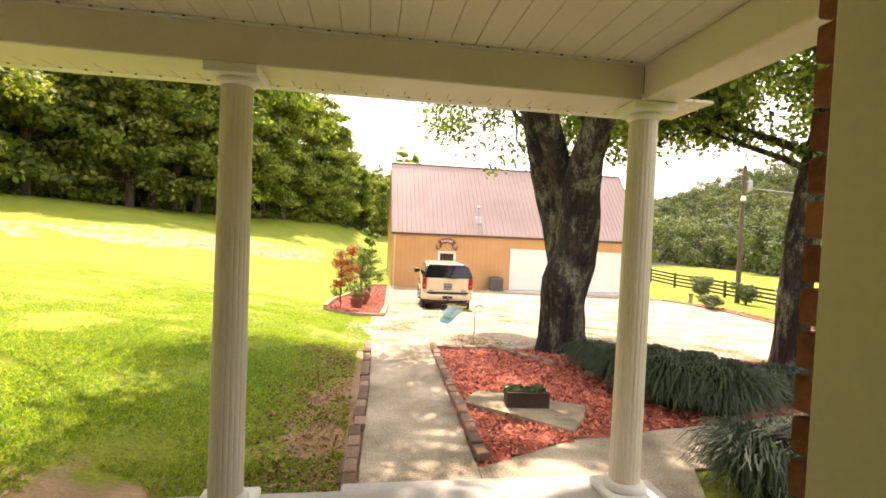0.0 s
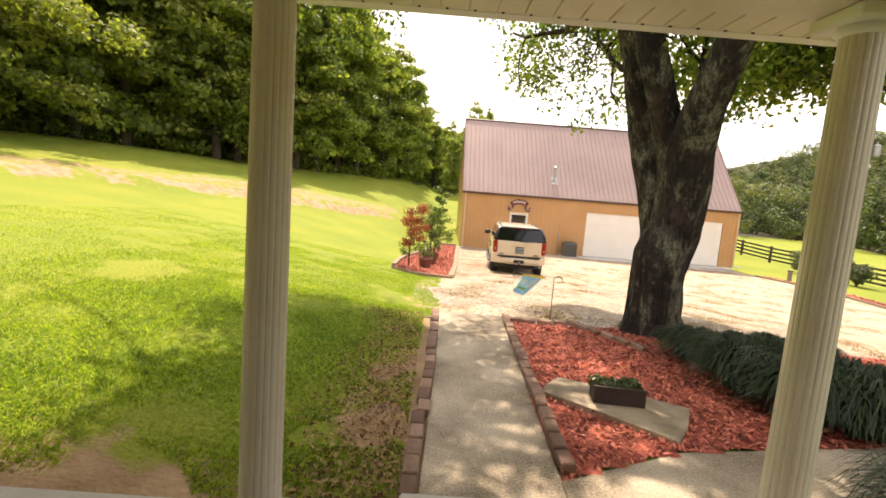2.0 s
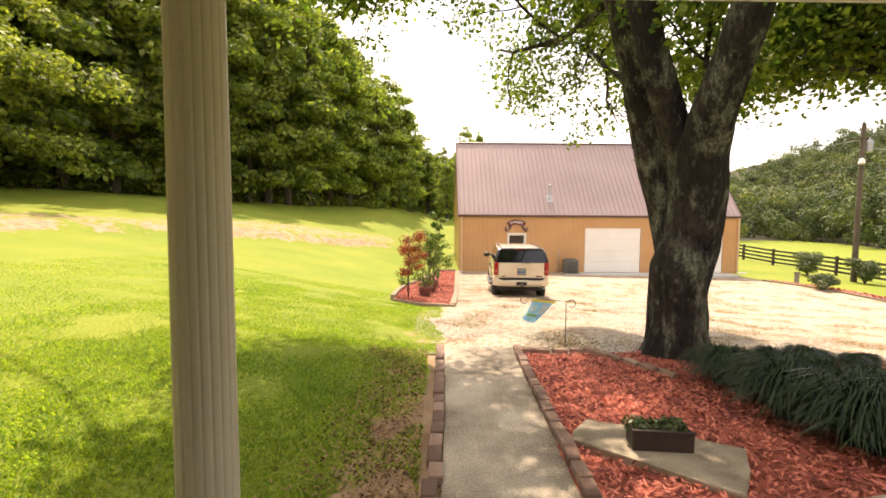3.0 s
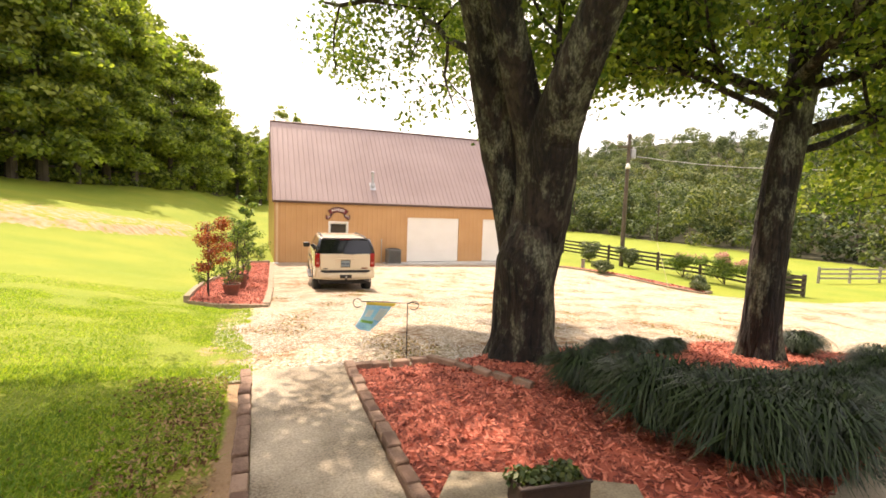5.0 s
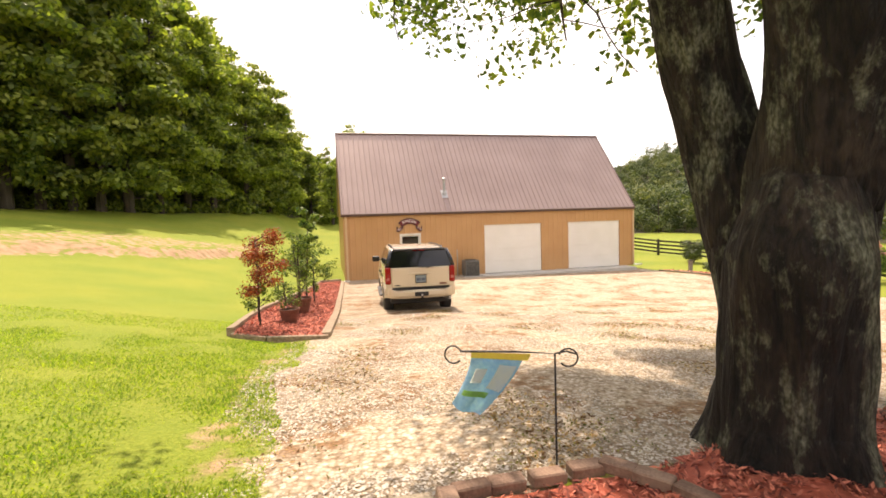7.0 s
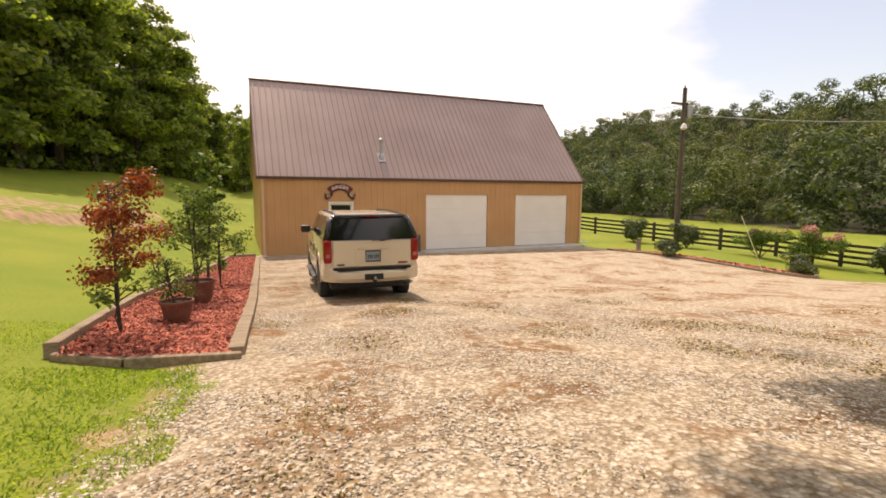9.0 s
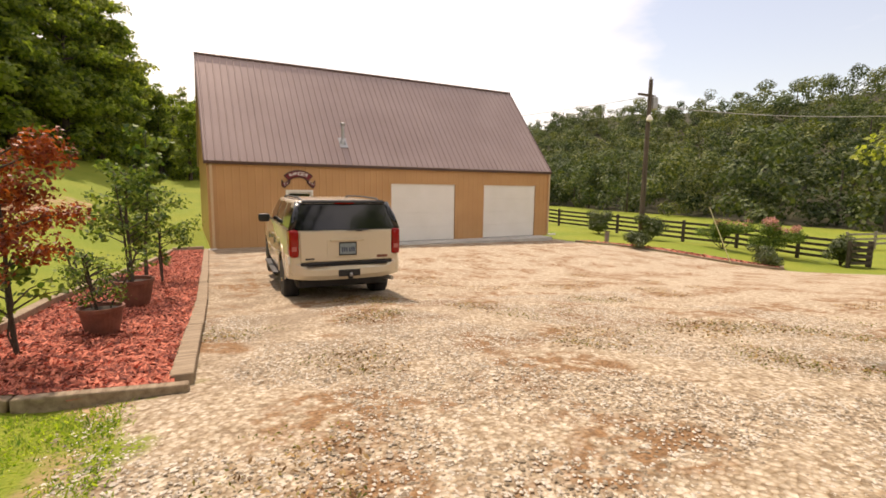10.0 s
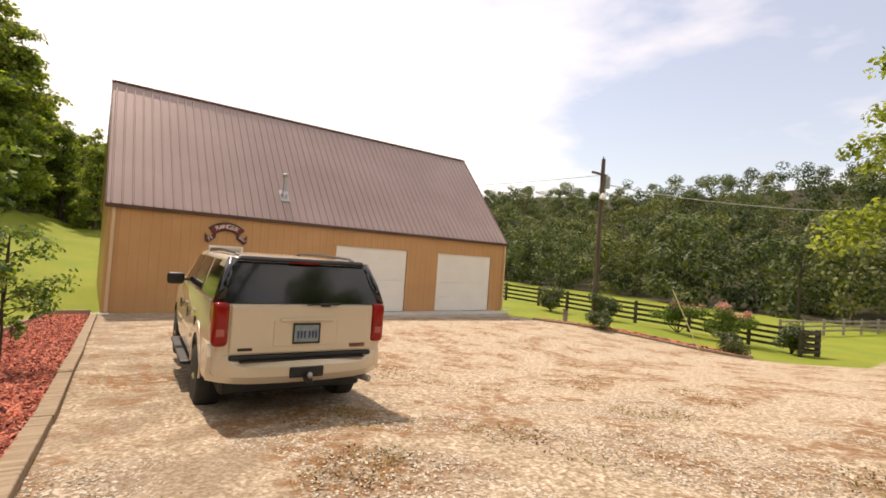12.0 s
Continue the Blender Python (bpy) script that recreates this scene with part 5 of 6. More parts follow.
# ---- barn fittings ----
vent = thing("roof_vent_pipe", 7.3, 32.15, 0, "galvanised flue pipe with cap on the roof", "vent pipe")
roof_at = EAVE - 0.06 + (32.15 - BY + 0.12) * (RIDGE_Z - EAVE + 0.06) / (RIDGE_Y - BY + 0.12)
part("pipe", tube([(0, 0, roof_at - 0.1), (0, 0, roof_at + 0.85)], [0.075, 0.075], 14), GREY_METAL, vent)
part("cap", lathe([(0.09, roof_at + 0.80), (0.12, roof_at + 0.86), (0.12, roof_at + 0.93), (0.05, roof_at + 0.97)], 14), GREY_METAL, vent)
part("flashing", quad_panel([(-0.18, -0.2, roof_at - 0.2), (0.18, -0.2, roof_at - 0.2), (0.18, 0.2, roof_at + 0.27), (-0.18, 0.2, roof_at + 0.27)], 0.02), GREY_METAL, vent)
part("boot", lathe([(0.14, roof_at - 0.05), (0.13, roof_at + 0.1), (0.08, roof_at + 0.22)], 14), GREY_METAL, vent)

sign = thing("arched_sign", 5.05, BY - 0.03, 0.0, "arched dark red sign with white letters over the door", "sign")


def arc_band(r0, r1, a0, a1, cz, y0, y1, n=18):
    bm = bmesh.new()
    cols = []
    for k in range(n + 1):
        a = radians(a0 + (a1 - a0) * k / n)
        cols.append([bm.verts.new((r * math.sin(a), y, cz + r * math.cos(a))) for r, y in ((r0, y0), (r1, y0), (r1, y1), (r0, y1))])
    for c0, c1 in zip(cols, cols[1:]):
        for j in range(4):
            bm.faces.new((c0[j], c1[j], c1[(j + 1) % 4], c0[(j + 1) % 4]))
    bm.faces.new(cols[0])
    bm.faces.new(cols[-1][::-1])
    return bm


SC = 0.72
part("border", arc_band(0.58, 0.90, -44, 44, SC, -0.035, 0.0), SIGN_BLACK, sign)
part("field", arc_band(0.62, 0.86, -42, 42, SC, -0.045, -0.034), SIGN_RED, sign)
for s in (-1, 1):
    tab = quad_panel([(s * 0.36, 0, 1.22), (s * 0.62, 0, 1.05), (s * 0.72, 0, 1.20), (s * 0.72, 0, 0.92), (s * 0.60, 0, 0.84), (s * 0.36, 0, 1.04)], 0.04 * s)
    ob = part("tab", tab, SIGN_BLACK, sign)
    ob.location.y = -0.0
    tab = quad_panel([(s * 0.42, 0, 1.15), (s * 0.62, 0, 1.02), (s * 0.69, 0, 1.12), (s * 0.69, 0, 0.95), (s * 0.60, 0, 0.89), (s * 0.42, 0, 1.05)], 0.05 * s)
    ob = part("tab_field", tab, SIGN_RED, sign)


def letters(text, x, z, size, turn, parent, y=-0.058):
    cu = bpy.data.curves.new("letter", "FONT")
    cu.body, cu.size, cu.extrude, cu.align_x, cu.align_y = text, size, 0.004, "CENTER", "CENTER"
    tmp = bpy.data.objects.new("letter", cu)
    me = bpy.data.meshes.new_from_object(tmp)
    bpy.data.objects.remove(tmp)
    me.materials.clear()
    me.materials.append(SIGN_WHITE)
    ob = new("letter", me)
    ob.parent = parent
    ob.matrix_basis = Matrix.Translation((x, y, z)) @ pose(0, 0, 0, 90, 0, 0) @ pose(0, 0, 0, 0, 0, turn)
    return ob


for k, ch in enumerate("RANGER"):
    a = -26 + k * 10.4
    letters(ch, 0.74 * math.sin(radians(a)), SC + 0.74 * math.cos(radians(a)), 0.235, -a, sign)
for ch, a in zip("75", (-51, -42)):
    letters(ch, 0.74 * math.sin(radians(a)) * 1.02, 0.99 + (0.05 if ch == "5" else -0.02), 0.17, 32, sign, -0.062)
for ch, a in zip("RGT", (0.47, 0.555, 0.635)):
    letters(ch, a, 1.085 - (a - 0.47) * 0.62, 0.125, -32, sign, -0.062)

unit_ob = thing("air_conditioner", 8.35, 30.75, BZ, "grey louvred air conditioner unit on the gravel", "air conditioner")
part("body", box(-0.40, -0.40, 0.05, 0.40, 0.40, 0.92, 0.03, 2), AC_GREY, unit_ob)
part("pad", box(-0.5, -0.5, -0.05, 0.5, 0.5, 0.05), SLAB, unit_ob)
for k in range(11):
    part("louvre", box(-0.36, -0.412, 0.14 + k * 0.065, 0.36, -0.40, 0.165 + k * 0.065), BLACK, unit_ob)
part("top_grille", lathe([(0.34, 0.92), (0.34, 0.945), (0.1, 0.955)], 20), BLACK, unit_ob)
part("meter_pipe", tube([(-0.62, 0.52, 0.0), (-0.62, 0.52, 1.5)], [0.025, 0.025], 8), GREY_METAL, unit_ob)

# ---- garden beds ----


def inside(poly, x, y):
    x, y = np.asarray(x, float), np.asarray(y, float)
    hit = np.zeros(x.shape, bool)
    for (x0, y0), (x1, y1) in zip(poly, poly[1:] + poly[:1]):
        cross = ((y0 > y) != (y1 > y)) & (x < (x1 - x0) * (y - y0) / (y1 - y0 + 1e-9) + x0)
        hit ^= cross
    return hit


def bed(name, label, poly, lift, chips, seed, chip=0.045):
    """A mulch bed heaped a little over the ground, with loose chips on it."""
    rng = np.random.default_rng(seed)
    px, py = [p[0] for p in poly], [p[1] for p in poly]
    s = 0.09 if (max(py) - min(py)) < 10 else 0.16
    xs, ys = np.arange(min(px), max(px) + s, s), np.arange(min(py), max(py) + s, s)
    gx, gy = np.meshgrid(xs, ys)
    gzz = ground_z(gx, gy) + lift + np.array([noise.noise(Vector((a * 2.2, b * 2.2, seed))) * 0.02 + noise.noise(Vector((a * 9, b * 9, seed))) * 0.008 for a, b in zip(gx.ravel(), gy.ravel())]).reshape(gx.shape)
    idx = np.arange(gx.size).reshape(gx.shape)
    keep = inside(poly, (gx[:-1, :-1] + s / 2), (gy[:-1, :-1] + s / 2))
    faces = np.stack([idx[:-1, :-1], idx[:-1, 1:], idx[1:, 1:], idx[1:, :-1]], -1)[keep]
    me = bpy.data.meshes.new(name)
    me.from_pydata(np.stack([gx, gy, gzz], -1).reshape(-1, 3).tolist(), [], faces.tolist())
    me.polygons.foreach_set("use_smooth", [True] * len(me.polygons))
    me.materials.append(MULCH)
    ob = tagged(new(name, me), label, "mulch bed", kind="structure")
    cx, cy = rng.uniform(min(px), max(px), chips * 3), rng.uniform(min(py), max(py), chips * 3)
    ok = inside(poly, cx, cy) & ~inside([(1.0, 4.66), (1.22, 5.02), (2.22, 4.52), (1.84, 3.93)], cx, cy)
    cx, cy = cx[ok][:chips], cy[ok][:chips]
    c = np.stack([cx, cy, ground_z(cx, cy) + lift + rng.uniform(0.005, 0.03, len(cx))], -1)
    n = unit(np.stack([rng.normal(size=len(cx)) * 0.5, rng.normal(size=len(cx)) * 0.5, np.ones(len(cx))], -1))
    st = poly_mesh("mulch_chips", leaf_quads(rng, c, n, chip, long=3.6), 4, CHIP, ob)
    st["kind"] = "stuff"
    return ob


BED_FRONT = [(0.88, 3.42), (1.82, 3.86), (3.4, 4.1), (4.6, 4.34), (6.2, 4.6), (8.6, 5.2), (9.9, 7.0), (9.0, 8.1), (7.6, 8.3), (5.6, 8.0), (4.3, 7.75), (3.4, 7.6), (2.2, 7.28), (1.02, 7.28)]
bed("mulch_bed_by_walk", "red wood mulch bed beside the walk", BED_FRONT, 0.025, 42000, 2, 0.016)
BED_DRIVE = [(-1.1, 13.85), (0.36, 13.66), (0.62, 18), (1.18, 30.6), (0.15, 30.6), (-0.55, 24), (-1.2, 18)]
bed("mulch_bed_by_drive", "red wood mulch bed between lawn and drive", BED_DRIVE, 0.07, 30000, 4, 0.022)
BED_FAR = [(19.45, 29.1), (19.95, 29.1), (23.5, 21.0), (22.45, 20.4)]
bed("mulch_bed_across_drive", "narrow red mulch bed across the drive", BED_FAR, 0.06, 1200, 6, 0.06)


def timber_run(points, w, h, seed, label, group, lift=0.0, length=2.4):
    """Timbers laid end to end along a line on the ground."""
    rng = np.random.default_rng(seed)
    for (x0, y0), (x1, y1) in zip(points, points[1:]):
        total = math.hypot(x1 - x0, y1 - y0)
        count = max(1, round(total / length))
        for k in range(count):
            ax, ay = x0 + (x1 - x0) * k / count, y0 + (y1 - y0) * k / count
            bx, by = x0 + (x1 - x0) * (k + 1) / count, y0 + (y1 - y0) * (k + 1) / count
            L = math.hypot(bx - ax, by - ay) - 0.012
            za, zb = gz(ax, ay), gz(bx, by)
            bm = box(-L / 2, -w / 2, -0.12, L / 2, w / 2, h, 0.014, 2)
            ob = link_bm(bm, "landscape_timber", TIMBER)
            ob.matrix_basis = pose((ax + bx) / 2, (ay + by) / 2, (za + zb) / 2 + lift, 0, -math.degrees(math.atan2(zb - za, L)), math.degrees(math.atan2(by - ay, bx - ax)) + rng.normal() * 0.4)
            tagged(ob, label, "timber", group)


timber_run([(0.44, 13.75), (0.72, 18.3), (1.28, 30.7)], 0.17, 0.10, 1, "weathered flat timber along the gravel edge", "timbers round the drive bed")
timber_run([(0.50, 13.60), (-0.55, 13.78), (-1.16, 13.9)], 0.09, 0.075, 2, "grey weathered timber at the bed's end", "timbers round the drive bed")
timber_run([(-1.18, 13.95), (-1.22, 18), (-0.62, 24), (0.1, 30.6)], 0.13, 0.16, 3, "pale weathered timber along the lawn", "timbers round the drive bed")
timber_run([(0.1, 30.68), (1.2, 30.78)], 0.12, 0.2, 4, "dark timber closing the bed near the barn", "timbers round the drive bed")
timber_run([(19.4, 29.2), (22.4, 20.35)], 0.12, 0.1, 5, "dark landscape timber beside the drive", "timbers across the drive")
timber_run([(22.4, 20.3), (23.6, 20.9)], 0.14, 0.14, 6, "dark landscape timber at the bed's end", "timbers across the drive")
timber_run([(20.0, 29.2), (23.6, 21.0)], 0.1, 0.08, 7, "dark landscape timber beside the lawn", "timbers across the drive")

# edging bricks
edge_brick = box(-0.098, -0.048, -0.03, 0.098, 0.048, 0.035, 0.008)
edge_mesh = bpy.data.meshes.new("edging_brick")
edge_brick.to_mesh(edge_mesh)
edge_brick.free()
edge_mesh.materials.append(EDGER)


def brick_row(points, label, lift, seed, low=0.165):
    rng = np.random.default_rng(seed)
    for (x0, y0), (x1, y1) in zip(points, points[1:]):
        total = math.hypot(x1 - x0, y1 - y0)
        count = max(1, round(total / 0.212))
        for k in range(count):
            t = (k + 0.5) / count
            x, y = x0 + (x1 - x0) * t, y0 + (y1 - y0) * t
            ob = new("edging_brick", edge_mesh)
            ob.matrix_basis = pose(x + rng.normal() * 0.006, y + rng.normal() * 0.004, max(low, gz(x, y) + 0.045) + lift + rng.normal() * 0.006, rng.normal() * 2, rng.normal() * 2.5, math.degrees(math.atan2(y1 - y0, x1 - x0)) + rng.normal() * 2.5)
            tagged(ob, label, "brick", "edging bricks along the walk")


brick_row([(-0.07, 3.1), (0.015, 5.2), (0.045, 7.35)], "weathered red edging brick beside lawn and walk", -0.008, 1)
brick_row([(0.915, 3.48), (1.02, 7.25)], "weathered red edging brick between walk and mulch", 0.012, 2)
brick_row([(1.06, 7.36), (1.95, 7.37), (2.16, 7.06), (2.34, 6.6), (2.56, 6.15)], "weathered brick at the mulch bed's end", 0.01, 3, 0.0)

stone = link_bm(prism([(1.0, 4.66), (1.05, 4.80), (1.22, 5.02), (1.7, 4.80), (2.22, 4.52), (2.04, 4.2), (1.84, 3.93), (1.4, 4.31)], 0.06, 0.212, 0.02), "stepping_stone", STONE)
tagged(stone, "large flat pale stepping stone in red mulch", "stone")


def planter():
    ob = thing("planter_box", 1.60, 4.54, 0.213, "dark brown rectangular planter of low green plants", "planter", rz=-6)
    bm = bmesh.new()
    for x0, y0, x1, y1 in ((-0.26, -0.11, 0.26, -0.085), (-0.26, 0.085, 0.26, 0.11), (-0.26, -0.085, -0.235, 0.085), (0.235, -0.085, 0.26, 0.085)):
        add_box(bm, x0, y0, 0, x1, y1, 0.17, 0.006)
    add_box(bm, -0.235, -0.085, 0.01, 0.235, 0.085, 0.03)
    part("box", bm, PLANTER, ob)
    part("rim", box(-0.27, -0.12, 0.165, 0.27, -0.088, 0.185, 0.005), PLANTER, ob)
    part("soil", box(-0.234, -0.084, 0.03, 0.234, 0.084, 0.15), SOIL, ob)
    rng = np.random.default_rng(9)
    blobs = [(rng.uniform(-0.22, 0.22), rng.uniform(-0.07, 0.07), 0.18, rng.uniform(0.05, 0.09)) for _ in range(14)]
    ob.scale = (0.80, 0.80, 0.82)
    part_ob = poly_mesh("foliage", blob_leaves(rng, blobs, 900, 0.032, inner=0.1), 4, BOX_LEAF, ob)
    part_ob["kind"] = "stuff"


planter()


def liriope(seed, radius, height, count):
    """A mound of arching strap leaves, each blade a bent strip."""
    rng = np.random.default_rng(seed)
    ob = thing("liriope_clump", 0, 0, 0, "dark green arching clump of strap-leaved border grass", "border grass", "border grass in the mulch")
    a = rng.uniform(0, 2 * np.pi, count)
    root = rng.uniform(0, 0.35, (count, 1)) * radius
    out = np.stack([np.cos(a), np.sin(a), np.zeros(count)], -1)
    sidev = np.stack([-np.sin(a), np.cos(a), np.zeros(count)], -1) * rng.uniform(0.0045, 0.009, (count, 1))
    reach, rise = radius * rng.uniform(0.22, 1.0, (count, 1)), height * rng.uniform(0.5, 1.2, (count, 1))
    up = np.array((0, 0, 1.0))
    bend = np.stack([-np.sin(a), np.cos(a), np.zeros(count)], -1) * rng.normal(size=(count, 1)) * 0.30
    pts = [out * root + (out + bend * r) * reach * r + up * rise * h for r, h in ((0, 0), (0.22, 0.68), (0.52, 1.0), (0.82, 0.86), (1.02, 0.52))]
    wid = (1.0, 1.1, 1.0, 0.75, 0.1)
    quads = [np.stack([pts[k] - sidev * wid[k], pts[k] + sidev * wid[k], pts[k + 1] + sidev * wid[k + 1], pts[k + 1] - sidev * wid[k + 1]], 1) for k in range(4)]
    blades = poly_mesh("foliage", np.concatenate(quads), 4, LIRIOPE, ob)
    blades["kind"] = "stuff"
    return ob


clumps = [liriope(1, 0.66, 0.52, 1700), liriope(2, 0.56, 0.45, 1400)]
SPOTS = [(3.0, 6.0, 0.6), (3.25, 5.6, 0.75), (3.1, 5.2, 0.8), (3.45, 4.95, 0.88), (3.28, 4.65, 0.85), (3.75, 4.7, 0.92), (3.6, 4.4, 0.85), (4.2, 4.8, 0.78), (4.8, 5.0, 0.66),
         (4.35, 7.35, 0.36), (4.7, 7.22, 0.42), (5.1, 7.42, 0.38), (5.45, 7.3, 0.33), (5.85, 7.5, 0.36), (5.5, 5.15, 0.62), (6.2, 5.35, 0.6), (7.0, 5.6, 0.62), (7.8, 7.6, 0.6), (8.4, 7.3, 0.6), (2.75, 2.95, 0.8), (3.15, 2.75, 0.8), (8.0, 6.0, 0.7)]
rng = np.random.default_rng(31)
for k, (x, y, s) in enumerate(SPOTS):
    m = pose(x, y, gz(x, y) + 0.03, 0, 0, rng.uniform(0, 360)) @ Matrix.Diagonal((s, s, s, 1))
    if k < 2:
        clumps[k].matrix_basis = m
    else:
        c = copy_thing(clumps[k % 2], m)
        c.matrix_basis = m


def garden_flag():
    x, y = 1.70, 7.42
    ob = thing("garden_flag", x, y, gz(x, y), "small blue garden flag with yellow band on a black stand", "flag", rz=155)
    part("stand", tube([(0, 0, -0.1), (0, 0, 0.70), (0.2, 0, 0.705), (0.52, 0, 0.70)], [0.006] * 4, 6), BLACK, ob)
    for cx, s in ((-0.07, 1), (0.56, -1)):
        pts = [(cx + 0.05 * math.cos(t) * s, 0, 0.68 + 0.05 * math.sin(t)) for t in np.linspace(0.3, 5.6, 12)]
        part("scroll", tube(pts, [0.005] * 12, 5), BLACK, ob)
    part("scroll_arm", tube([(0, 0, 0.70), (-0.06, 0, 0.715), (-0.11, 0, 0.70)], [0.005] * 3, 5), BLACK, ob)

    def cloth(u0, u1, v0, v1, mat, name, off, rows=12):
        bm = bmesh.new()
        grid = []
        for i in range(rows + 1):
            v = v0 + (v1 - v0) * i / rows
            row = []
            for j in range(rows + 1):
                u = u0 + (u1 - u0) * j / rows
                sway = 0.30 * v ** 1.3
                row.append(bm.verts.new((0.16 + 0.30 * u * (1 - 0.5 * v) + sway * 0.8, 0.16 * v + 0.03 * math.sin(u * 6 + v * 4) * v + off, 0.695 - 0.30 * v + 0.06 * u * v)))
            grid.append(row)
        for i in range(rows):
            for j in range(rows):
                bm.faces.new((grid[i][j], grid[i][j + 1], grid[i + 1][j + 1], grid[i + 1][j]))
        bmesh.ops.solidify(bm, geom=bm.faces[:], thickness=0.002)
        return part(name, bm, mat, ob, smooth=True)

    cloth(-0.1, 1.0, 0.0, 0.11, FLAG_YELLOW, "band", 0.0, 6)
    cloth(0.0, 1.0, 0.11, 1.0, FLAG_BLUE, "cloth", 0.0)
    cloth(0.05, 0.40, 0.20, 0.62, FLAG_PALE, "print", 0.004, 6)
    cloth(0.60, 0.85, 0.30, 0.55, FLAG_PALE, "print", 0.004, 6)
    cloth(0.25, 0.90, 0.68, 0.77, FLAG_GREEN, "print", 0.004, 6)


garden_flag()
pad = link_bm(box(-0.35, -0.22, 0, 0.35, 0.22, 0.10, 0.02, 2), "splash_block", GREEN_PAD)
pad.matrix_basis = pose(5.2, 4.65, gz(5.2, 4.65) + 0.02, 0, 0, 12)
tagged(pad, "pale green plastic block at the mulch edge", "splash block")

# ---- plants by the drive ----


def young_tree(name, label, x, y, z, height, spread, bare, mat, leaves, size, seed, category="tree", lean=(0, 0), stems=1, group=""):
    rng = np.random.default_rng(seed)
    ob = thing(name, x, y, z, label, category, group)
    bm, twigs = bmesh.new(), bmesh.new()
    blobs = []
    for s in range(stems):
        off = rng.normal(size=2) * 0.04 * (stems > 1)
        top = Vector((lean[0] + off[0] * 4, lean[1] + off[1] * 4, height * 0.9))
        pts = [Vector((off[0], off[1], -0.05)).lerp(top, t) + Vector((rng.normal() * 0.02, rng.normal() * 0.02, 0)) for t in (0, 0.3, 0.6, 1)]
        add_tube(bm, pts, [0.028 * height / 2.4, 0.022 * height / 2.4, 0.014, 0.006], 7)
        for k in range(11):
            t = bare + (1 - bare) * (k + 0.5) / 11
            p = Vector((0, 0, 0)).lerp(top, t)
            a = rng.uniform(0, 6.28)
            out = spread * (1.0 - 0.55 * abs(t - bare - 0.25) - 0.35 * t) * rng.uniform(0.5, 1.05)
            q = p + Vector((math.cos(a) * out, math.sin(a) * out, out * 0.45 * rng.uniform(0.2, 1.2)))
            add_tube(twigs, [p, p.lerp(q, 0.5) + Vector((0, 0, 0.04)), q], [0.010, 0.007, 0.003], 5)
            for t2 in (0.55, 0.8, 1.0):
                c = p.lerp(q, t2)
                blobs.append((c.x, c.y, c.z, spread * rng.uniform(0.13, 0.26)))
    part("trunk", bm, FAR_BARK, ob)
    part("twig", twigs, FAR_BARK, ob)["kind"] = "stuff"
    crown = poly_mesh("crown", blob_leaves(rng, blobs, leaves, size, droop=0.2, shape=6, inner=0.05), 6, mat, ob)
    crown["kind"] = "stuff"
    return ob


def bed_z(x, y):
    return gz(x, y) + 0.07


young_tree("red_maple_sapling", "young red-leaved ornamental maple in the mulch", -0.80, 15.0, bed_z(-0.8, 15.0), 1.95, 0.86, 0.36, RED_LEAF, 4200, 0.03, 41)
young_tree("green_shoots", "green low shoots beneath the red maple", -0.80, 15.0, bed_z(-0.8, 15.0), 0.9, 0.5, 0.35, SHRUB, 300, 0.045, 42, "plant")


def pot(x, y, r, h, seed, label):
    z = bed_z(x, y)
    ob = thing("plant_pot", x, y, z, label, "plant pot", "pots in the drive bed")
    part("bowl", lathe([(r * 0.66, 0), (r * 0.80, h * 0.35), (r * 0.93, h * 0.86), (r * 1.02, h * 0.88), (r * 1.02, h), (r * 0.9, h), (r * 0.86, h * 0.86)], 28), TERRACOTTA, ob, smooth=False)
    part("soil", lathe([(r * 0.84, h * 0.80), (r * 0.86, h * 0.87)], 20), SOIL, ob)
    return z + h * 0.86


zt = pot(-0.34, 16.2, 0.225, 0.32, 1, "brown terracotta pot with feathery green plant")
young_tree("potted_plant", "feathery pale green plant growing in a pot", -0.34, 16.2, zt, 0.72, 0.42, 0.1, SHRUB, 1100, 0.028, 51, "plant", stems=4)
zt = pot(-0.22, 18.5, 0.30, 0.44, 2, "dark terracotta pot holding a leafy shrub")
young_tree("potted_shrub", "tall leafy green shrub growing in a pot", -0.22, 18.5, zt, 1.9, 0.7, 0.25, SHRUB, 1500, 0.05, 52, "shrub", stems=3)
young_tree("leafy_shrub", "green leafy sapling shrub in the mulch", 0.05, 21.5, bed_z(0.05, 21.5), 2.1, 1.0, 0.35, SHRUB, 1500, 0.055, 53, "shrub", stems=2)
young_tree("low_seedling", "small dark seedling in the mulch", 0.0, 23.8, bed_z(0, 23.8), 0.6, 0.35, 0.3, SHRUB, 150, 0.06, 54, "plant")
young_tree("tall_thin_sapling", "tall thin green sapling behind the pots", -0.1, 19.6, bed_z(-0.1, 19.6), 3.2, 0.7, 0.3, SHRUB, 900, 0.075, 55, "tree", lean=(0.1, 0.1))

# ---- across the drive: bushes, fence, pole ----


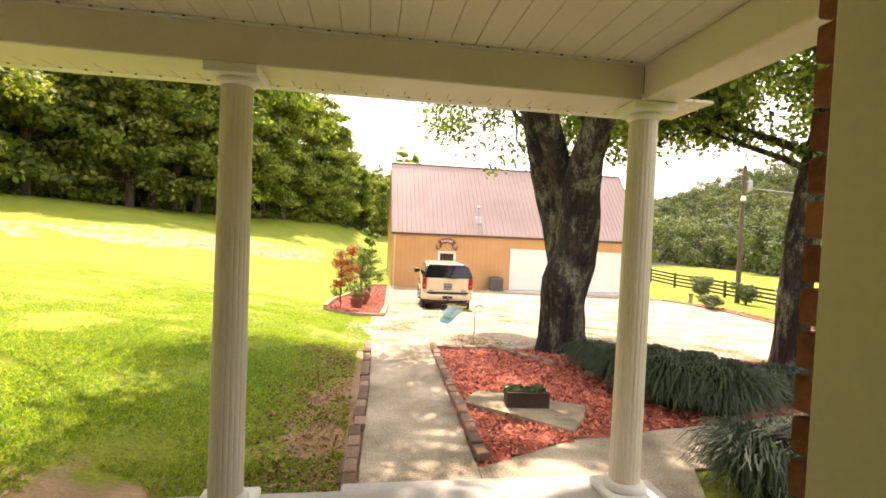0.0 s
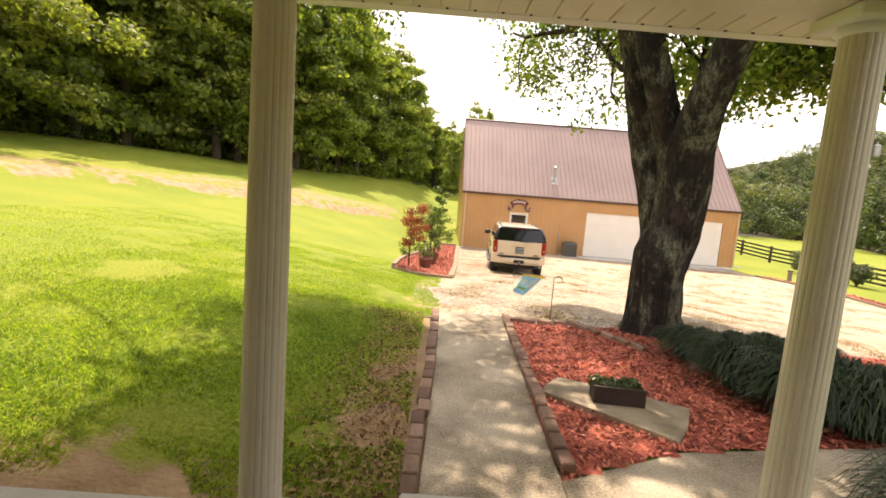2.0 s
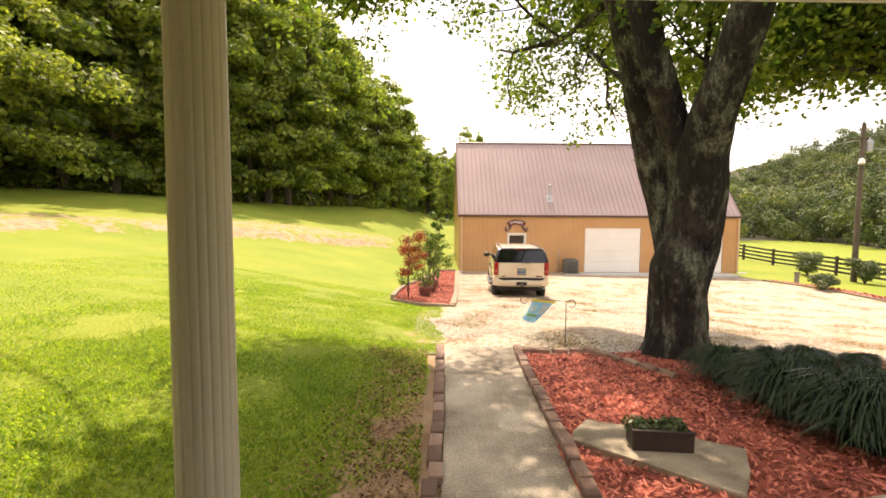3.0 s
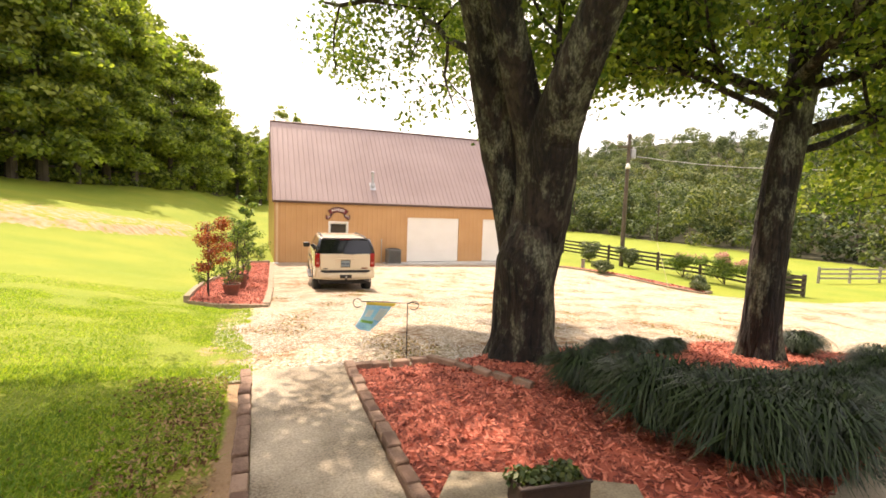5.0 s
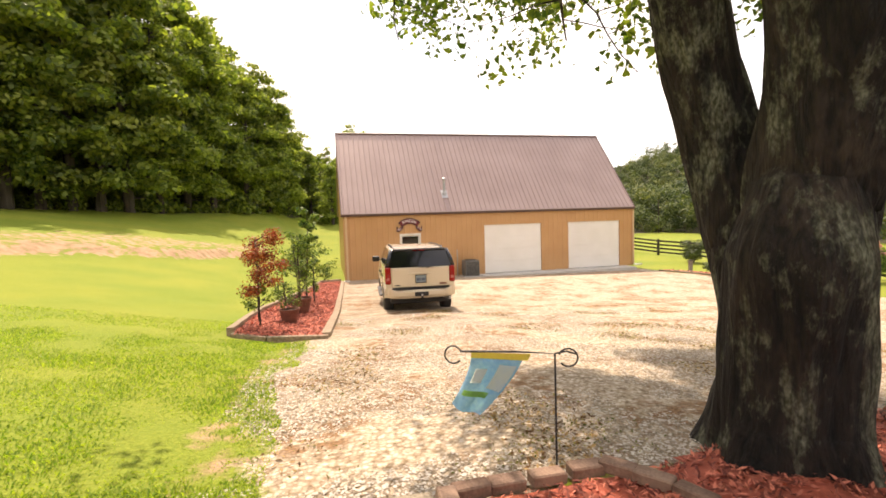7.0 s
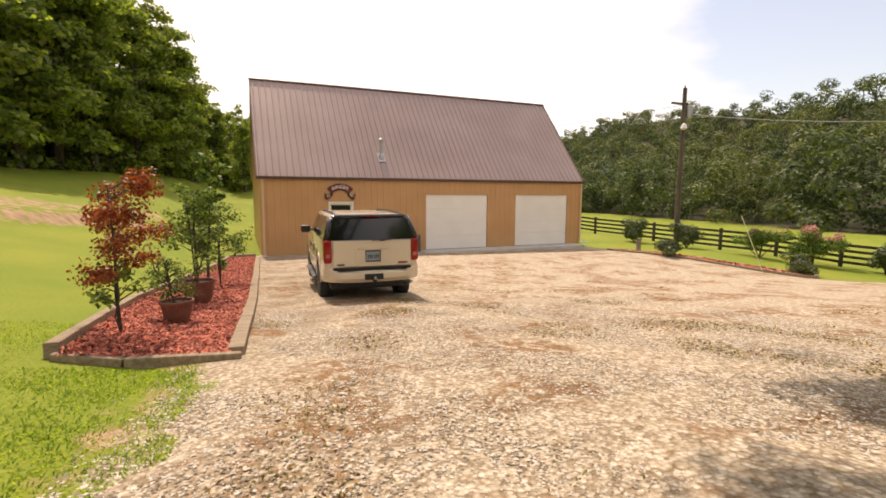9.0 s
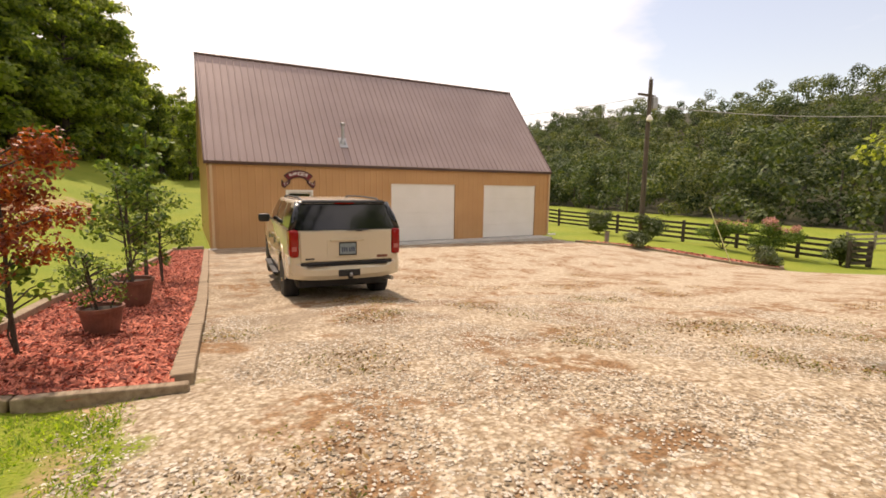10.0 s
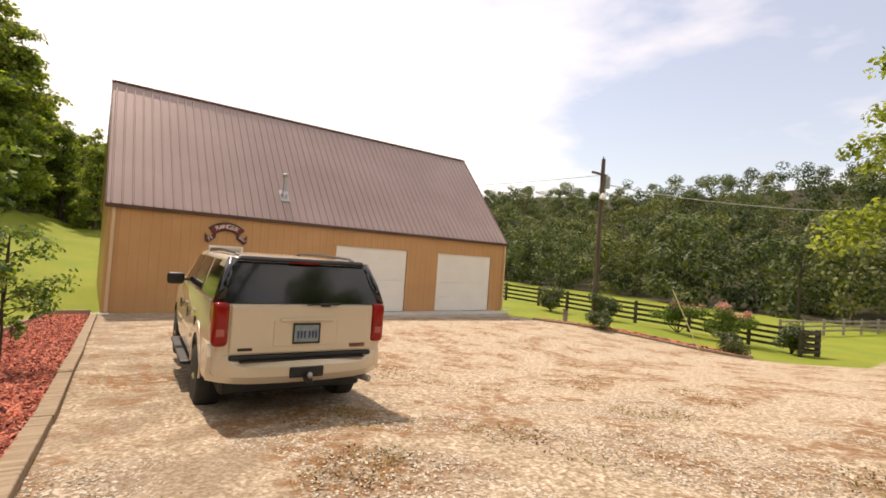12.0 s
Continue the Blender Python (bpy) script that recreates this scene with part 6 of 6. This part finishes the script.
def bush(x, y, r, h, label, mat, seed, flowers=0, name="round_bush", n=5200, size=0.048):
    rng = np.random.default_rng(seed)
    r, h = r * 1.15, h * 1.14
    ob = thing(name, x, y, gz(x, y), label, "bush", "bushes across the drive")
    blobs = [(rng.normal() * r * 0.42, rng.normal() * r * 0.42, h * rng.uniform(0.28, 0.82), r * rng.uniform(0.36, 0.56)) for _ in range(16)]
    bm = bmesh.new()
    for k in range(6):
        b = blobs[k]
        add_tube(bm, [(0, 0, -0.05), (b[0] * 0.5, b[1] * 0.5, b[2] * 0.5), b[:3]], [0.03, 0.02, 0.008], 5)
    part("stems", bm, FAR_BARK, ob)["kind"] = "stuff"
    part_ob = poly_mesh("foliage", blob_leaves(rng, blobs, n, size, inner=0.3), 4, mat, ob)
    part_ob["kind"] = "stuff"
    if flowers:
        tops = [(b[0], b[1], b[2] + b[3] * 0.8, b[3] * 0.55) for b in blobs if b[2] > h * 0.5]
        fl = poly_mesh("blooms", blob_leaves(rng, tops, flowers, 0.07, inner=0.2), 4, BLOOM, ob)
        fl["kind"] = "stuff"


bush(23.15, 21.35, 0.58, 0.86, "clipped round dark green bush in mulch", BOX_LEAF, 1)
bush(20.45, 25.9, 0.52, 0.75, "clipped round dark green bush in mulch", BOX_LEAF, 2)
bush(26.6, 25.4, 0.69, 1.50, "crepe myrtle bush with faded pink bloom", SHRUB, 3, 260, "flowering_bush", size=0.06)
bush(28.3, 23.7, 0.83, 1.72, "crepe myrtle bush with pink bloom on top", SHRUB, 4, 700, "flowering_bush", size=0.06)
bush(25.6, 29.2, 0.72, 1.42, "loose grey-green bush by the fence", BOX_LEAF, 5, 0, "loose_bush", size=0.06)
bush(24.8, 32.6, 0.80, 1.50, "loose grey-green bush by the fence", BOX_LEAF, 6, 0, "loose_bush", size=0.06)
bush(29.7, 21.2, 0.72, 1.42, "grey-green bush against the fence end", BOX_LEAF, 7, 0, "loose_bush", size=0.06)
for k, (x, y) in enumerate(((20.7, 28.2),)):
    ob = thing("yard_light_post", x, y, gz(x, y), "short weathered wooden post in the lawn bed", "post")
    part("post", box(-0.09, -0.09, -0.1, 0.09, 0.09, 0.62, 0.012), GREY_WOOD, ob)
    part("cap", box(-0.12, -0.12, 0.62, 0.12, 0.12, 0.67, 0.01), FENCE, ob)


def fence(points, height, rails, mat, label, spacing, post=0.075):
    ob = thing("rail_fence", points[0][0], points[0][1], gz(*points[0]), label, "fence")
    x0, y0, z0 = ob.location
    marks = []
    for (ax, ay), (bx, by) in zip(points, points[1:]):
        n = max(1, round(math.hypot(bx - ax, by - ay) / spacing))
        marks += [(ax + (bx - ax) * k / n, ay + (by - ay) * k / n) for k in range(n)]
    marks.append(points[-1])
    for x, y in marks:
        z = gz(x, y)
        part("post", box(x - x0 - post, y - y0 - post, z - z0 - 0.1, x - x0 + post, y - y0 + post, z - z0 + height + 0.08, 0.01), mat, ob)
    for (ax, ay), (bx, by) in zip(marks, marks[1:]):
        za, zb = gz(ax, ay) - z0, gz(bx, by) - z0
        d = Vector((bx - ax, by - ay, 0)).normalized()
        s = Vector((d.y, -d.x, 0)) * 0.02
        for r in rails:
            bm = bmesh.new()
            c = []
            for px, py, pz in ((ax - x0, ay - y0, za + r), (bx - x0, by - y0, zb + r)):
                off = Vector((-d.y, d.x, 0)) * -(post + 0.02)
                c += [Vector((px, py, pz + dz)) + off + ds for dz, ds in ((-0.07, -s), (-0.07, s), (0.07, s), (0.07, -s))]
            v = [bm.verts.new(p) for p in c]
            for f in ((0, 1, 2, 3), (7, 6, 5, 4), (0, 4, 5, 1), (1, 5, 6, 2), (2, 6, 7, 3), (3, 7, 4, 0)):
                bm.faces.new([v[i] for i in f])
            part("rail", bm, mat, ob)


fence([(30.6, 20.4), (27.6, 28.5), (27.4, 36), (25, 47), (23, 60)], 1.25, (0.25, 0.55, 0.85, 1.15), FENCE, "dark stained four-rail wooden fence", 2.7)
fence([(29.0, 20.6), (30.5, 20.3)], 1.25, (0.25, 0.55, 0.85, 1.15), FENCE, "short dark rail panel at the fence end", 1.5)
fence([(40.5, 25.2), (62, 22)], 1.2, (0.4, 0.75, 1.1), GREY_WOOD, "grey weathered rail fence in the field", 3.0)

pole = thing("utility_pole", 25.6, 30.0, gz(25.6, 30.0), "tall dark wooden utility pole with transformer", "utility pole")
H = 9.6
part("shaft", tube([(0, 0, -0.3), (0, 0, 4), (0.02, 0, H)], [0.17, 0.145, 0.115], 12), POLE, pole)
part("crossarm", box(-1.0, -0.06, H - 1.0, 0.3, 0.06, H - 0.88, 0.01), POLE, pole)
tank = part("transformer", lathe([(0.17, H - 1.75), (0.2, H - 1.7), (0.2, H - 1.1), (0.15, H - 1.02)], 14), GREY_METAL, pole, "grey cylindrical transformer can")
tank.location = (0.33, -0.1, 0)
part("bushing", lathe([(0.04, H - 1.02), (0.05, H - 0.95), (0.025, H - 0.86)], 8), GREY_METAL, tank)
part("insulator", lathe([(0.03, H), (0.05, H + 0.08), (0.03, H + 0.16)], 8), GREY_METAL, pole)
lampo = part("lamp_head", lathe([(0.08, H - 2.5), (0.19, H - 2.42), (0.13, H - 2.2), (0.06, H - 2.12)], 14), TRIM, pole, "white round yard lamp")
lampo.location = (-0.2, -0.25, 0)
part("lamp_arm", tube([(0, 0, H - 2.1), (-0.2, -0.25, H - 2.1)], [0.025, 0.025], 6), GREY_METAL, pole)


def wire(name, a, b, sag, r, label):
    a, b = Vector(a), Vector(b)
    pts = [a.lerp(b, t) - Vector((0, 0, sag * 4 * t * (1 - t))) for t in np.linspace(0, 1, 15)]
    ob = link_bm(tube(pts, [r] * 15, 5), name, WIRE)
    tagged(ob, label, "cable", "overhead cables")


pz = gz(25.6, 30.0)
wire("overhead_cable", (25.7, 30, pz + H - 1.5), (46, 4, 8.2), 2.1, 0.026, "thick overhead cable running from the pole")
wire("overhead_cable", (25.5, 30, pz + H - 1.0), (16, 70, 8.5), 0.9, 0.016, "thin overhead cable running to the woods")
guy = link_bm(tube([(22.15, 23.5, 0.2), (21.6, 21.9, gz(21.6, 21.9) - 0.1)], [0.02, 0.02], 6), "guy_marker", GUARD)
tagged(guy, "thin yellow guy-wire guard leaning in the lawn", "guy marker")

# ---- house bricks by the doorway ----
brick_bm = box(-0.0965, -0.05, -0.0285, 0.0965, 0.05, 0.0285, 0.004)
brick_mesh = bpy.data.meshes.new("brick")
brick_bm.to_mesh(brick_mesh)
brick_bm.free()
brick_mesh.materials.append(BRICK)
half_bm = box(-0.0465, -0.05, -0.0285, 0.0465, 0.05, 0.0285, 0.004)
half_mesh = bpy.data.meshes.new("brick")
half_bm.to_mesh(half_mesh)
half_bm.free()
half_mesh.materials.append(BRICK)
for row in range(35):
    z, x = FLOOR_Z + 0.035 + row * 0.0675, 0.69
    half = row % 2
    while x < 1.58:
        w = 0.093 if half else 0.193
        ob = new("brick", half_mesh if half else brick_mesh)
        ob.parent = wall
        ob.location = (x + w / 2, 0.668, z)
        x += w + 0.0105
        half = 0

# ---- grass, gravel, litter ----


def turf(count, seed, x0, x1, y0, y1, size, power):
    rng = np.random.default_rng(seed)
    x, y = x1 - (x1 - x0) * rng.random(count) ** power, y0 + (y1 - y0) * rng.random(count) ** power
    bare = np.clip(0.66 - np.abs(x + 0.30 + 0.1 * np.sin(y * 2.1)) * 0.85, 0, 1) * step(-y, -6.8, -5.0)
    bare = np.maximum(bare, np.clip(0.72 - np.abs(y - 2.9) * 0.7, 0, 1))
    bare = np.maximum(bare, 1.1 * np.maximum(np.exp(-((x + 0.40) / 0.22) ** 2 - ((y - 4.95) / 0.42) ** 2), np.exp(-((x + 0.30) / 0.2) ** 2 - ((y - 4.1) / 0.4) ** 2)))
    wob = np.array([noise.noise(Vector((a * 1.7, b * 1.7, 2))) for a, b in zip(x, y)])
    ok = (bare + wob * 0.6 < 0.62) & (in_drive(x, y) < 0.12 + 0.25 * wob) & (x < -0.12 + 0.3 * (y > 7.4)) & ~((y > 13.6) & (x > -1.4))
    x, y = x[ok], y[ok]
    n = len(x)
    z = ground_z(x, y) - 0.005
    a = rng.uniform(0, 6.28, n)
    h = size * rng.uniform(0.5, 1.3, n) * (1 + 0.6 * wob[ok])
    w = 0.0045
    lean = np.stack([np.cos(a + 1.3), np.sin(a + 1.3), np.zeros(n)], -1) * (h * rng.uniform(0.5, 1.7, n))[:, None]
    base = np.stack([x, y, z], -1)
    s = np.stack([np.cos(a), np.sin(a), np.zeros(n)], -1) * w
    tip = base + lean + np.stack([np.zeros(n), np.zeros(n), h], -1)
    mid = base + lean * 0.35 + np.stack([np.zeros(n), np.zeros(n), h * 0.6], -1)
    return np.stack([base - s, base + s, mid + s * 0.8, tip, mid - s * 0.8], 1)


grass = poly_mesh("grass", np.concatenate([turf(110000, 5, -9.0, 0.1, 2.9, 16.0, 0.024, 1.35), turf(50000, 6, -5, 0.5, 3.0, 14.0, 0.028, 1.0), turf(60000, 7, -4.0, 0.1, 3.0, 8.0, 0.034, 1.0)]), 5, BLADE)
tagged(grass, "bright green lawn grass blades", "grass", kind="stuff")
GRAVEL = material("limestone_gravel", (0.30, 0.24, 0.17), (0.66, 0.60, 0.51), 8, 0.9, 0.3, island=1.0, spec=0.2)


def pebbles(count, seed):
    rng = np.random.default_rng(seed)
    y = 7.4 + 9.5 * rng.random(count) ** 1.5
    x = -0.4 + 9.0 * rng.random(count) ** 1.25
    ok = (in_drive(x, y) > -0.25 + rng.normal(size=count) * 0.12) & ~inside(BED_FRONT, x, y) & ~inside(BED_DRIVE, x, y)
    x, y = x[ok], y[ok]
    n = len(x)
    r = rng.uniform(0.005, 0.015, (n, 1, 1)) * np.where(rng.random((n, 1, 1)) > 0.93, 1.6, 1)
    axes = np.array([[1, 0, 0], [0, 1, 0], [-1, 0, 0], [0, -1, 0], [0, 0, 0.38], [0, 0, -0.5]])
    pts = axes[None] * rng.uniform(0.55, 1.3, (n, 6, 1)) * r
    a = rng.uniform(0, 6.28, n)
    c, s = np.cos(a), np.sin(a)
    rot = np.stack([np.stack([c, -s, 0 * c], -1), np.stack([s, c, 0 * c], -1), np.stack([0 * c, 0 * c, 1 + 0 * c], -1)], 1)
    pts = np.einsum("nij,nkj->nki", rot, pts) + np.stack([x, y, ground_z(x, y) + 0.004], -1)[:, None]
    tri = [(0, 1, 4), (1, 2, 4), (2, 3, 4), (3, 0, 4)]
    me_v = pts.reshape(-1, 3)
    faces = (np.array(tri)[None] + 6 * np.arange(n)[:, None, None]).reshape(-1, 3)
    me = bpy.data.meshes.new("gravel_stones")
    me.from_pydata(me_v.tolist(), [], faces.tolist())
    me.materials.append(GRAVEL)
    return tagged(new("gravel_stones", me), "loose pale limestone gravel on the drive", "gravel", kind="stuff")


pebbles(110000, 3)
LITTER = material("dry_leaf_litter", (0.12, 0.065, 0.03), (0.46, 0.31, 0.16), 8, 0.9, 0.0, island=0.9, spec=0.1, transl=0.2)


def litter(count, seed):
    rng = np.random.default_rng(seed)
    near = rng.random(count) < 0.09
    x = np.where(near, -0.35 + rng.normal(size=count) * 0.28, rng.uniform(-0.2, 12, count))
    y = np.where(near, rng.uniform(3.0, 7.6, count), 7.5 + 13 * rng.random(count) ** 1.4)
    wob = np.array([noise.noise(Vector((a * 0.8, b * 0.8, 7))) for a, b in zip(x, y)])
    ok = (near & (x < -0.12)) | (~near & (wob > 0.20 + 0.12 * rng.random(count)) & ~inside(BED_DRIVE, x, y) & ~inside(BED_FRONT, x, y))
    x, y = x[ok], y[ok]
    n = len(x)
    c = np.stack([x, y, ground_z(x, y) + 0.02], -1)
    nrm = unit(np.stack([rng.normal(size=n) * 0.5, rng.normal(size=n) * 0.5, np.ones(n)], -1))
    return poly_mesh("leaf_litter", leaf_quads(rng, c, nrm, 0.017, long=2.2), 4, LITTER)


tagged(litter(60000, 8), "dry brown leaf litter on gravel and bare soil", "leaf litter", kind="stuff")


def weeds(count, seed):
    """Low weeds and moss in loose drifts over the gravel."""
    rng = np.random.default_rng(seed)
    out = []
    while len(out) < count:
        x, y = rng.uniform(-0.1, 8.5), 7.6 + 10 * rng.random() ** 1.2
        drift = noise.noise(Vector((x * 0.8, y * 0.8, 7)))
        if bool(inside(BED_DRIVE, np.array([x]), np.array([y]))[0]) or float(in_drive(x, y)) < 0 or drift < 0.05 + 0.4 * rng.random():
            continue
        n = int(rng.integers(8, 34))
        p = np.stack([x + rng.normal(size=n) * 0.12, y + rng.normal(size=n) * 0.08, np.full(n, gz(x, y) + 0.018)], -1)
        out.append(leaf_quads(rng, p, unit(rng.normal(size=(n, 3)) * 0.8 + np.array((0, 0, 0.8))), 0.012, long=2.2))
    return poly_mesh("drive_weeds", np.concatenate(out), 4, WEED)


WEED = material("drive_weed_leaf", (0.11, 0.12, 0.03), (0.32, 0.28, 0.11), 5, 0.7, 0.0, island=0.8, transl=0.3, spec=0.2)
tagged(weeds(300, 12), "small green weeds growing through the gravel", "weeds", kind="stuff")
